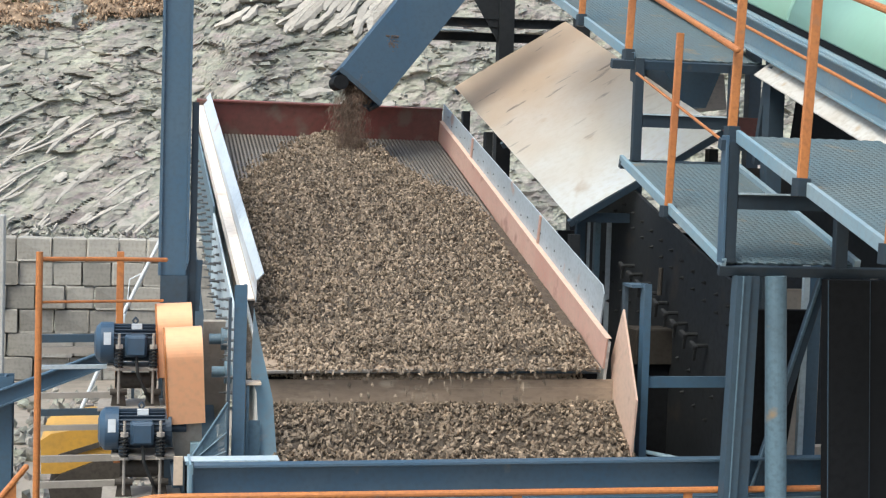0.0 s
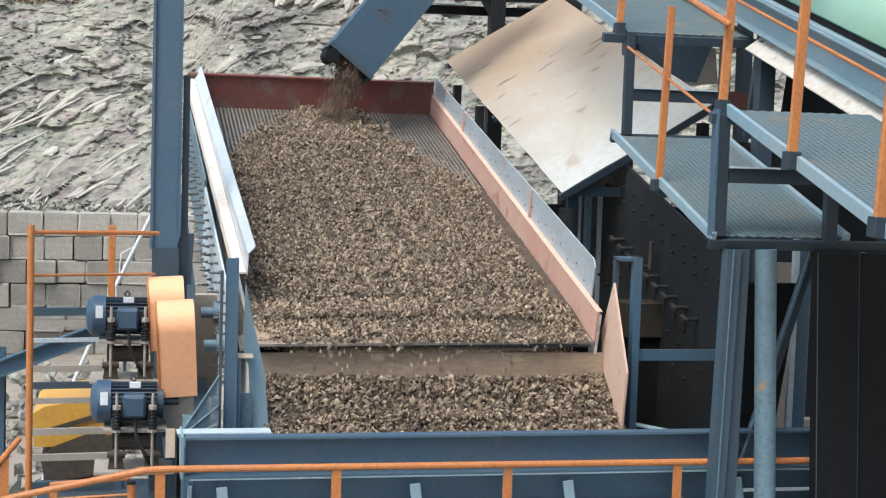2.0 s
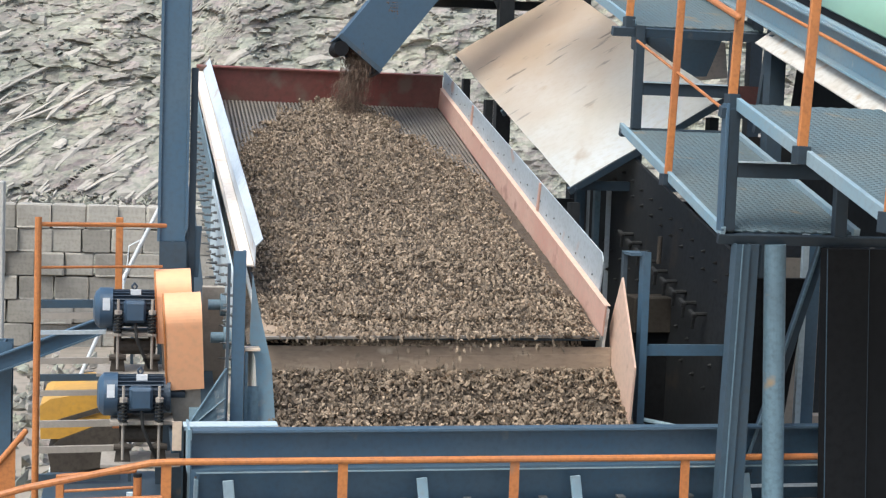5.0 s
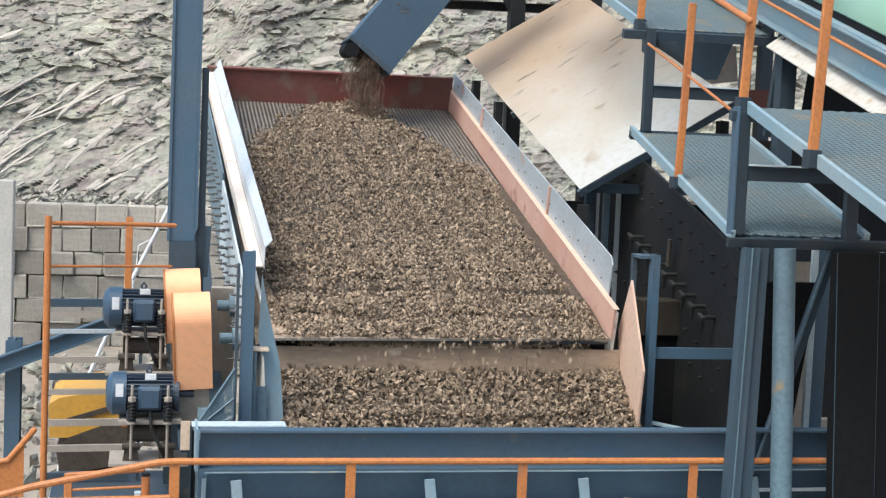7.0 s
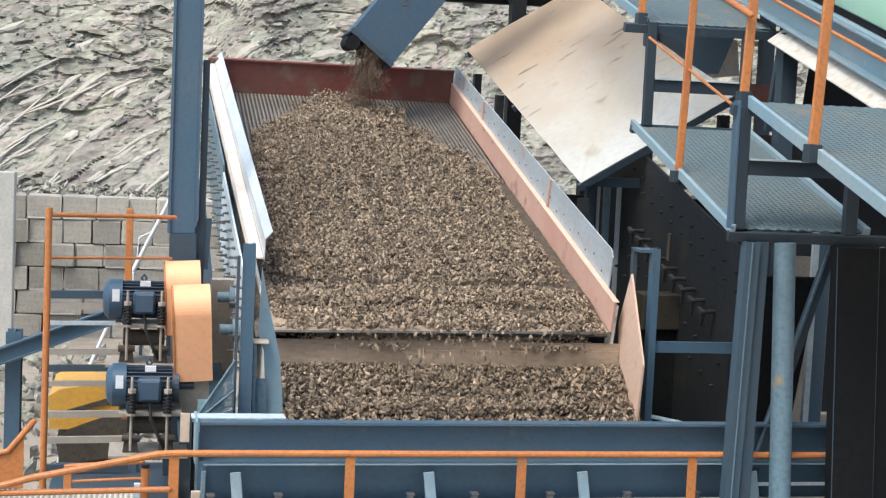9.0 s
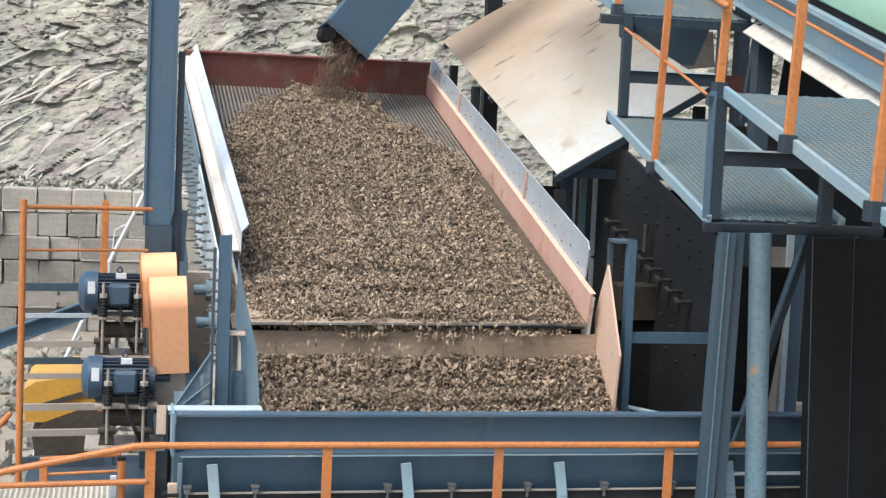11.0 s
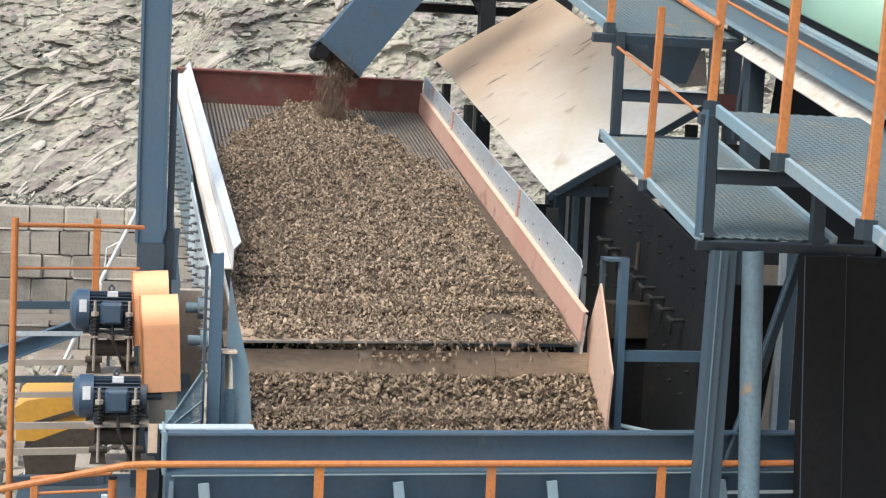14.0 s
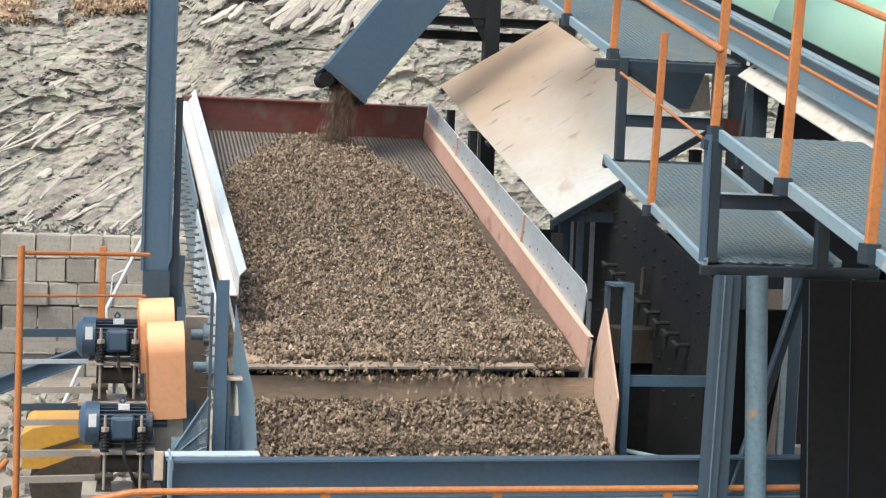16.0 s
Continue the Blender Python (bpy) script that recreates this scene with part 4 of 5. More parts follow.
# ---- right: sheet cover, catwalk, conveyor, dark machine below ----
def build_sheet():
    c = thing("sheet_cover", pose(3.55, 11.7, 4.58, 15.5), "dust-stained bare steel cover sheet on a slanting frame", "cover sheet")
    sl = 0.665
    b = fresh()
    for k, (v0, v1, lift) in enumerate(((0.0, 2.6, 0.0), (2.56, 4.9, -0.004))):
        vs = []
        for i in range(9):
            for j in range(11):
                u, v = 1.22 * i / 8, v0 + (v1 - v0) * j / 10
                n = sl * u + lift + 0.010 * noise.noise(Vector((u * 2, v * 1.5, k)))
                vs.append(b.verts.new((u, v, n)))
        for i in range(8):
            for j in range(10):
                b.faces.new((vs[i * 11 + j], vs[i * 11 + j + 1], vs[i * 11 + j + 12], vs[i * 11 + j + 11]))
    bmesh.ops.solidify(b, geom=b.faces[:], thickness=0.006)
    part("sheet", b, SHEET, c, "bare steel sheet, rusty where it was dragged")
    for v in (0.03, 2.5, 4.8):
        part("rafter", bar(fresh(), (0.0, v, -0.05), (1.24, v, 0.665 * 1.24 - 0.05), 0.05, 0.06), DARK_BLUE, c)
    part("eave_angle", bar(fresh(), (0.05, 0, -0.022), (0.05, 4.9, -0.022), 0.03, 0.03), DARK_BLUE, c)
    f = thing("cover_trestle", pose(0, 0, 0), "dark blue posts and beams under the cover sheet", "steel frame")
    for x, y, zt in ((3.60, 11.75, 4.45), (4.2, 11.9, 4.75), (3.62, 15.0, 5.35), (3.62, 16.1, 5.6), (4.85, 11.9, 5.2)):
        # Blue posts coloured SHADE, with the darkness under the sheet built in.
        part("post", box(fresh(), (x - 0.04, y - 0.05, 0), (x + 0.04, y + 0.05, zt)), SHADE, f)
    for x0, x1, m in ((3.775, 3.855, DARK_BLUE), (3.89, 3.90, GREY), (3.945, 3.995, MID_BLUE), (4.172, 4.276, BLUE)):
        part("post", box(fresh(), (x0, 12.25, 0), (x1, 12.31, 4.58)), m, f)
    panel = part("panel", box(fresh(), (4.06, 12.27, 2.0), (4.14, 12.29, 4.58)), GREY, f, "pale bolted panel strip")
    for k in range(9):
        part("bolt", rod(fresh(), (4.12, 12.269, 3.55 + 0.11 * k), (4.12, 12.245, 3.55 + 0.11 * k), 0.018, 8), BOLT, panel)
    part("cross_beam", channel(fresh(), (3.62, 11.8, 4.59), (5.0, 11.8, 4.60), 0.06, 0.08), DARK_BLUE, f)


def build_machine():
    """The second screen in the shade under the catwalk."""
    m = thing("second_screen", pose(4.10, 9.7, 2.45, 15.5), "grey bolted screen body in the shade under the catwalk", "vibrating screen")
    # Side plate in the SHADE grey: catwalk shade is put into the colour.
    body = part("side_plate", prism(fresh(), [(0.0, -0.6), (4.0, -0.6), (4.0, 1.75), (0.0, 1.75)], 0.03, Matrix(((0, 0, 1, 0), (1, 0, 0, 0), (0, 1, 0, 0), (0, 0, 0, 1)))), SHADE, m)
    # Near-black bolts: their steel carries the shade in its colour too.
    bolt = bolt_mesh(RUBBER)
    for row in range(5):
        for k in range(12):
            ob = new("bolt", bolt)
            ob.parent = body
            ob.scale = (0.5, 0.6, 0.6)
            ob.location = (-0.002, 0.3 + 0.24 * k + 0.05 * row, (1.46, 1.58, 0.86, 0.66, 0.1)[row])
    # Black panel added to hold the shade between leg and pipe.
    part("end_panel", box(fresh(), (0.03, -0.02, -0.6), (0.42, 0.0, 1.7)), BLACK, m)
    for k in range(9):
        v = 0.62 + 0.215 * k
        b = fresh()
        rod(b, (-0.004, v, 1.17), (-0.10, v, 1.17), 0.016, 8)
        box(b, (-0.13, v - 0.05, 1.15), (-0.095, v + 0.05, 1.19), bevel=0.006)
        box(b, (-0.12, v - 0.045, 1.07), (-0.10, v - 0.025, 1.15))
        part("clamp_bar", b, RUBBER, m, "black hooked clamp bar")
    # Pale pipe given the dim BRACKET brown, shade included.
    part("sight_pipe", rod(fresh(), (-0.07, 1.52, 1.22), (-0.07, 1.56, 1.43), 0.018, 10), BRACKET, m, "short pale pipe stub")
    g = thing("control_box", pose(3.80, 10.7, 3.0), "dusty brown steel box in the shade of the catwalk", "steel box")
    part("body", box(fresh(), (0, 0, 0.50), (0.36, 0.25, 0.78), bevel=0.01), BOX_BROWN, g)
    part("stand", box(fresh(), (0.05, 0.05, -3.0), (0.30, 0.2, 0.50)), BLACK, g)
    f = thing("side_trestle", pose(0, 0, 0), "blue angle frame beside the gravel hopper", "steel frame")
    b = fresh()
    channel(b, (3.45, 9.6, 3.02), (3.45, 9.6, 4.22), 0.05, 0.09, 0.01, (0, 1, 0))
    part("post", b, BLUE, f)
    part("post", box(fresh(), (3.37, 9.75, 3.02), (3.40, 9.80, 4.20)), DARK_BLUE, f)
    part("top_bar", box(fresh(), (3.37, 9.60, 4.19), (3.50, 9.80, 4.21)), BLUE, f)
    part("cross_bar", box(fresh(), (3.50, 9.58, 3.50), (4.15, 9.62, 3.575)), BLUE, f)
    part("floor_edge", bar(fresh(), (3.50, 9.6, 3.05), (3.85, 9.2, 3.03), 0.05, 0.02), PALE_BLUE, f)
    part("floor_edge", box(fresh(), (3.42, 9.5, 2.92), (5.4, 9.9, 2.945)), DARK_BLUE, f)
    part("ledge", box(fresh(), (4.80, 9.85, 2.945), (5.3, 9.95, 3.02), bevel=0.004), CREAM, f, "dusty cream ledge")
    k = thing("machine_box", pose(0, 8.34, 0), "black-painted steel enclosure under the catwalk", "enclosure")
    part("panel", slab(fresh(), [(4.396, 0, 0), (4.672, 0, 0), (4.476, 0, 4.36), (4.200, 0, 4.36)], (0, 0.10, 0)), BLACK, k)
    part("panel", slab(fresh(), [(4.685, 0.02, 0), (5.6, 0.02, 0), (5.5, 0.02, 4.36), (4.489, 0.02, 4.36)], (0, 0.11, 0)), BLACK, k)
    part("seam_edge", slab(fresh(), [(4.6745, 0.008, 0), (4.6805, 0.008, 0), (4.4845, 0.008, 4.36), (4.4785, 0.008, 4.36)], (0, 0.012, 0)), LEG_BLUE, k, "worn pale seam edge")
    part("seam_edge", slab(fresh(), [(4.391, -0.003, 0), (4.3955, -0.003, 0), (4.1995, -0.003, 4.36), (4.195, -0.003, 4.36)], (0, 0.006, 0)), LEG_BLUE, k, "worn pale seam edge")
    # Added dark backing: its near-black sheets fill in for shade behind the machine.
    b = thing("shade_backing", pose(0, 0, 0), "added dark wall for the shade behind the second screen", "wall", kind="structure")
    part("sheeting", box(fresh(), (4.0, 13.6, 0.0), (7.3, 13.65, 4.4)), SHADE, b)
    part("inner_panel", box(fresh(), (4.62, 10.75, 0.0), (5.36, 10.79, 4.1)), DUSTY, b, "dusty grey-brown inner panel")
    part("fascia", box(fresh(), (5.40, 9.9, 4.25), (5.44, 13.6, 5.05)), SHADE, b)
    for y in (9.95, 13.55):
        part("post", box(fresh(), (5.45, y - 0.04, 0.0), (5.53, y + 0.04, 5.05)), DARK_BLUE, b)


def grating(u0, u1, v0, v1, long=0.075, short=0.034):
    """Expanded metal: slanting strands that meet in flat diamonds."""
    b = fresh()
    nu, nv = int((u1 - u0) / long * 2), int((v1 - v0) / short * 2)
    du, dv = (u1 - u0) / nu, (v1 - v0) / nv
    for j in range(nv):
        for i in range(nu):
            up = (i + j) % 2
            p = Vector((u0 + i * du, v0 + (j + (0 if up else 1)) * dv, -0.004))
            q = Vector((u0 + (i + 1) * du, v0 + (j + (1 if up else 0)) * dv, -0.004))
            w, d = Vector((0, 0.0042, 0.003)), Vector((0, 0.002, -0.009))
            a = [b.verts.new(c) for c in (p - w, p + w, q + w, q - w)]
            e = [b.verts.new(c) for c in (p - w + d, q - w + d)]
            b.faces.new(a)
            b.faces.new((a[0], a[3], e[1], e[0]))
    return b


UP = 0.78 * math.cos(radians(15.5))


def build_catwalk():
    w = thing("catwalk", pose(3.55, 8.46, 4.45, 15.5, 0, -2.4), "blue stepped catwalk of steel grating with orange handrails", "catwalk")
    sh = 0.78 * math.sin(radians(15.5))
    # lower landing
    part("landing_grating", grating(0.02, 0.86, 0.02, 2.3), EXPANDED, w, "blue-grey expanded steel grating")
    part("edge_beam", box(fresh(), (-0.02, -0.03, -0.03), (0.012, 2.36, 0.035), bevel=0.003), PALE_BLUE, w)
    part("near_beam", box(fresh(), (-0.03, -0.04, -0.075), (1.15, 0.0, -0.012), bevel=0.003), NAVY, w)
    part("far_beam", box(fresh(), (-0.02, 2.30, -0.06), (0.9, 2.36, 0.0)), NAVY, w)
    part("side_beam", box(fresh(), (0.86, 0.0, -0.06), (0.90, 2.3, 0.03)), PALE_BLUE, w)
    # struts up to the upper level
    for v, left, right, tie in ((0.0, 0.0, 0.72, 0.33), (2.32, 0.062, 0.82, 0.26)):
        m = pose(0, v, 0, -15.5)
        # BLUE flange and NAVY strut paint the lit and shaded faces.
        if v == 0.0:
            part("strut_flange", box(fresh(), (-0.022, -0.035, 0.0), (-0.001, 0.05, 0.78), m, 0.003), BLUE, w)
        part("strut", box(fresh(), (left, -0.03, 0.0), (left + 0.07, 0.03, 0.78), m, 0.003), NAVY, w)
        part("strut", box(fresh(), (right, -0.03, -0.02), (right + 0.08, 0.03, 0.76), m, 0.003), NAVY, w)
        part("tie_bar", box(fresh(), (left + 0.075, -0.02, tie), (right - 0.005, 0.02, tie + 0.09), m), NAVY, w)
        part("tie_flange", box(fresh(), (left + 0.075, -0.04, tie + 0.091), (right - 0.02, 0.02, tie + 0.102), m), PALE_GREY, w)
    # upper level, near and far runs (shifted so that the struts stand plumb)
    n0 = UP
    for a, z in ((-3.2, 0.0), (2.35, 6.2)):
        part("upper_grating", pose_mesh(grating(0.0, 1.0, a, z), 0.09, sh, n0), EXPANDED, w, "blue-grey expanded steel grating")
        part("toe_board", pose_mesh(box(fresh(), (-0.05, a, -0.035), (-0.02, z, 0.04), bevel=0.003), 0.09, sh, n0), PALE_BLUE, w)
        part("cross_beam", pose_mesh(box(fresh(), (-0.14 if z == 0 else -0.20, (z if z == 0 else a) - 0.04, -0.085), (1.05, (z if z == 0 else a) + 0.02, -0.02)), 0.09, sh, n0), DARK_BLUE, w)
    for v, top in ((0.03, 1.1), (-1.1, 1.1), (-2.2, 1.1), (2.40, 1.1), (3.9, 1.1)):
        m = Matrix.Translation((0.025, v + sh, n0 + 0.03)) @ pose(0, 0, 0, -15.5, 2.6)
        p = part("rail_post", box(fresh(), (-0.028, -0.03, -0.02), (0.028, -0.002, top), m, 0.004), ORANGE, w, "orange angle-iron rail post")
        part("post_foot", box(fresh(), (-0.034, -0.05, -0.08), (0.04, 0.04, 0.02), m, 0.003), NAVY, p)
    m = Matrix.Translation((-0.01, 1.14, 0.03)) @ pose(0, 0, 0, -15.5, 2.0)
    p = part("rail_post", box(fresh(), (-0.025, -0.03, -0.08), (0.025, -0.002, 1.16), m, 0.004), ORANGE, w, "orange angle-iron rail post")
    part("post_foot", box(fresh(), (-0.04, -0.05, -0.10), (0.05, 0.05, -0.02), m, 0.003), NAVY, p)
    n1 = n0 + 1.06
    part("top_rail", bent(fresh(), [(0.09, 6.0, n1), (0.09, -3.2, n1)], 0.02), ORANGE, w)
    part("mid_rail", bent(fresh(), [(0.0, 6.0, n0 + 0.55), (0.0, 2.4, n0 + 0.55), (0.0, 0.25, n0 + 0.52)], 0.020), ORANGE, w)
    part("landing_rail", bent(fresh(), [(0.02, 2.3, n0 - 0.07), (0.02, 0.32, n0 - 0.07)], 0.010), ORANGE, w)
    # legs
    g = thing("catwalk_trestle", pose(0, 0, 0), "blue trestle legs and braces under the catwalk", "trestle")
    b = fresh()
    channel(b, (3.507, 8.42, 0), (3.616, 8.42, 4.375), 0.09, 0.09, 0.012, (0, 1, 0))
    part("leg", b, LEG_BLUE, g)
    part("leg", channel(fresh(), (3.646, 8.44, 0), (3.705, 8.44, 4.375), 0.07, 0.07, 0.012, (0, 1, 0)), DARK_BLUE, g)
    # Thin paler strip that paints the highlight along the leg's edge.
    part("leg_edge", bar(fresh(), (3.542, 8.365, 0), (3.651, 8.365, 4.375), 0.006, 0.012, (0, 1, 0), 0.0), MID_BLUE, g, "pale strip painting the flange edge highlight")
    part("pipe_leg", rod(fresh(), (4.085, 8.42, 0), (3.885, 8.42, 4.375), 0.067, 24), MID_BLUE, g, "weathered blue round pipe leg")
    part("brace", bar(fresh(), (3.70, 8.7, 2.25), (4.35, 8.7, 4.37), 0.06, 0.06, (0, 1, 0)), DARK_BLUE, g)
    part("brace_flange", bar(fresh(), (3.665, 8.66, 2.27), (4.315, 8.66, 4.37), 0.022, 0.012, (0, 1, 0)), MID_BLUE, g, "pale worn brace flange")
    part("post", box(fresh(), (4.69, 9.60, 0), (4.785, 9.68, 4.4)), BLUE, g)
    part("post_flange", box(fresh(), (4.645, 9.59, 0), (4.687, 9.63, 4.4)), PALE_GREY, g, "pale dusty post flange")


def pose_mesh(bm, x, y, z):
    bmesh.ops.translate(bm, verts=bm.verts[:], vec=(x, y, z))
    return bm


def build_conveyor():
    c = thing("conveyor", pose(3.55, 8.46, 4.45, 15.5, 0, -2.4), "inclined belt conveyor under a pale green cover", "conveyor")
    n = UP - 0.08
    b = fresh()
    channel(b, (1.08, -3.6, n + 0.285), (1.08, 7.5, n + 0.285), 0.09, 0.25, 0.014, side=1)
    part("stringer", b, PALE_BLUE, c, "pale blue channel stringer")
    part("lower_flange", box(fresh(), (1.03, -3.6, n + 0.145), (1.075, 7.5, n + 0.158)), PALE_BLUE, c, "pale blue lower flange")
    part("apron", slab(fresh(), [(1.07, 0.03, n + 0.136), (1.07, 2.32, n + 0.136), (0.945, 2.32, n + 0.036), (0.945, 0.03, n + 0.036)], (0, 0, -0.008)), APRON, c, "dusty off-white apron plate")
    part("upper_flange", box(fresh(), (1.0, -3.6, n + 0.412), (1.10, 7.5, n + 0.425)), PALE_BLUE, c)
    arc = [(1.75 - 0.70 * math.cos(math.pi * k / 20), n + 0.49 + 0.50 * math.sin(math.pi * k / 20)) for k in range(21)]
    shell = arc + [(x, z - 0.01) for x, z in arc][::-1]
    for v in range(6):
        cover = part("cover", prism(fresh(), shell, 1.885, Matrix(((1, 0, 0, 0), (0, 0, 1, -3.6 + 1.9 * v), (0, 1, 0, 0), (0, 0, 0, 1)))), GREEN, c, "pale green curved sheet cover")
        for p in cover.data.polygons:
            p.use_smooth = len(p.vertices) == 4
        part("cover_strap", prism(fresh(), [(x, z + 0.004) for x, z in arc] + [(x, z + 0.001) for x, z in arc][::-1], 0.05,
             Matrix(((1, 0, 0, 0), (0, 0, 1, -3.63 + 1.9 * v), (0, 1, 0, 0), (0, 0, 0, 1)))), GREEN, c)
    part("belt", box(fresh(), (1.2, -3.6, n + 0.36), (2.3, 7.5, n + 0.38)), RUBBER, c, "black rubber belt")
    part("cover_edge", box(fresh(), (1.06, -3.6, n + 0.43), (1.10, 7.5, n + 0.488)), BLACK, c)
    part("side_rail", bent(fresh(), [(0.98, -3.5, n + 0.33), (0.98, 6.8, n + 0.33)], 0.013), ORANGE, c)
    # Added dark plate that stands in for the shade under the conveyor.
    part("skirt", box(fresh(), (1.30, -3.6, n - 0.5), (1.33, 2.3, n + 0.13)), BLACK, c, "added dark plate for the shade under the belt")
    for v in (2.45, 5.6):
        part("hanger", box(fresh(), (1.09, v - 0.03, n - 0.7), (1.16, v + 0.03, n + 0.15)), DARK_BLUE, c)
    part("far_stringer", box(fresh(), (2.38, -3.6, n + 0.2), (2.42, 7.5, n + 0.485)), BLUE, c)
    t = thing("conveyor_trestle", pose(0, 0, 0), "dark blue trestle under the conveyor", "trestle")
    for y in (10.4, 13.5):
        zt = 5.27 + (y - 8.46) * 0.277
        for x in (4.72, 5.9):
            part("leg", box(fresh(), (x - 0.06, y - 0.06, 0), (x + 0.06, y + 0.06, zt)), DARK_BLUE, t)
    r = thing("red_beam", pose(0, 0, 0), "short red primed beam under the conveyor", "beam")
    part("web", box(fresh(), (4.55, 12.4, 5.28), (5.6, 12.45, 5.50)), RED, r)
    h = thing("blue_hopper", pose(0, 0, 0), "small blue hopper between cover sheet and conveyor", "hopper")
    part("shell", prism(fresh(), [(4.62, 6.2), (5.46, 6.2), (5.22, 5.6), (5.02, 5.6)], 0.5, Matrix(((1, 0, 0, 0), (0, 0, 1, 13.0), (0, 1, 0, 0), (0, 0, 0, 1)))), BLUE, h)
    # Plate added in place of the cream rock beside the hopper.
    part("side_chute", slab(fresh(), [(5.20, 13.55, 5.56), (5.66, 13.55, 5.62), (5.72, 13.8, 5.98), (5.50, 13.8, 5.93)], (0, 0.02, 0)), CREAM, h, "cream plate standing in for a pale rock shape")


def build_chute():
    """The feed chute: a closed blue box that slants down to the heap."""
    c = thing("feed_chute", pose(0, 0, 0), "blue steel feed chute slanting down over the screen", "feed chute")
    p, q = Vector((2.20, 15.05, 5.72)), Vector((3.78, 15.35, 7.7))
    m, n = frame_of(p, q, (0, -1, 0))
    w, h, t = 0.265, 0.22, 0.012
    for lo, hi in (((-w, -h, 0), (w, -h + t, n)), ((-w, h - t, 0), (w, h, n)), ((-w, -h + t, 0), (-w + t, h - t, n)), ((w - t, -h + t, 0), (w, h - t, n))):
        part("duct_plate", box(fresh(), lo, hi, m), DEEP_BLUE, c)
    b = fresh()
    for lo, hi in (((-w - 0.012, -h - 0.012, 0), (w + 0.012, -h - 0.001, 0.05)), ((-w - 0.012, h + 0.001, 0), (w + 0.012, h + 0.012, 0.05)),
                   ((-w - 0.012, -h, 0), (-w - 0.001, h, 0.05)), ((w + 0.001, -h, 0), (w + 0.012, h, 0.05))):
        box(b, lo, hi, m)
    part("end_rim", b, DARK_BLUE, c)
    part("end_pulley", rod(fresh(), (2.03, 14.80, 5.80), (2.03, 15.22, 5.80), 0.075, 24), BLACK, c, "dark round end of the chute")
    f = thing("feed_tower", pose(0, 0, 0), "dark blue beams of the feed tower", "steel frame")
    # Blue tower steel whose unlit look is put into the SHADE colour.
    part("beam", ibeam(fresh(), (3.2, 16.6, 6.63), (4.9, 16.6, 6.66), 0.1, 0.10), SHADE, f)
    part("beam", ibeam(fresh(), (3.2, 16.75, 6.48), (4.9, 16.75, 6.50), 0.1, 0.10), SHADE, f)
    part("beam_ledge", box(fresh(), (3.36, 16.53, 6.535), (3.78, 16.69, 6.547)), PALE_GREY, f)
    part("gusset", prism(fresh(), [(3.66, 7.1), (4.075, 7.1), (4.075, 6.42)], 0.02, Matrix(((1, 0, 0, 0), (0, 0, 1, 16.56), (0, 1, 0, 0), (0, 0, 0, 1)))), SHADE, f)
    part("post", box(fresh(), (4.08, 16.5, 0), (4.25, 16.66, 8.2)), SHADE, f)
    part("post", box(fresh(), (5.0, 16.5, 0), (5.16, 16.66, 8.2)), SHADE, f)


def build_yard():
    y = thing("loader", pose(-1.3, 13.0, 0), "yellow wheel loader partly hidden behind the platform", "loader")
    side = Matrix(((1, 0, 0, 0), (0, 0, 1, 0), (0, 1, 0, 0), (0, 0, 0, 1)))
    part("hood", prism(fresh(), [(0.56, 2.22), (0.72, 2.22), (1.04, 2.34), (1.26, 2.40), (1.25, 2.56), (1.2, 2.63), (0.94, 2.62), (0.64, 2.57), (0.55, 2.51)], 1.1, side), YELLOW, y, "rounded yellow engine hood")
    part("grille", prism(fresh(), [(0.70, 2.39), (1.04, 2.495), (1.24, 2.54), (1.24, 2.50), (1.04, 2.45), (0.80, 2.375)], 0.02, side @ Matrix.Translation((0, 0, -0.022))), BRACKET, y)
    part("fender", prism(fresh(), [(0.62, 2.12), (0.72, 2.215), (1.04, 2.335), (1.26, 2.36), (1.26, 2.0), (0.66, 1.9)], 0.5, side @ Matrix.Translation((0, 0, -0.022))), BRACKET, y)
    part("chassis", box(fresh(), (0.62, 0.5, 0.5), (1.22, 1.0, 2.215)), BRACKET, y)
    for x in (0.6, 1.75):
        wheel = part("wheel", rod(fresh(), (x, -0.05, 0.55), (x, 0.19, 0.55), 0.55, 28), RUBBER, y, "black rubber tyre")
        part("hub", rod(fresh(), (x, -0.07, 0.55), (x, -0.051, 0.55), 0.25, 20), YELLOW, wheel)
    p = thing("white_pipe", pose(0, 0, 0), "thin white plastic pipe leaning on the rubble", "pipe")
    part("tube", bent(fresh(), [(0.38, 18, 4.10), (-0.12, 18, 3.04), (-0.66, 18, 1.71), (-1.1, 18, 0.0)], 0.024), PIPE_WHITE, p)
    part("collar", bar(fresh(), (-0.13, 17.98, 3.08), (-0.13, 17.98, 2.98), 0.11, 0.06), PIPE_WHITE, p)
    part("cord", bent(fresh(), [(0.15, 18, 3.6), (-0.03, 18, 3.5), (-0.06, 18, 3.1), (-0.2, 18, 2.7), (-0.05, 18, 2.5)], 0.008), PIPE_WHITE, p)


def build_pillar():
    p = thing("concrete_pillar", pose(-2.60, 31.5, 0), "pale concrete pillar before the block wall", "pillar")
    part("shaft", box(fresh(), (-0.45, 0, 0), (0.0, 0.45, 3.67), bevel=0.02), PILLAR, p)


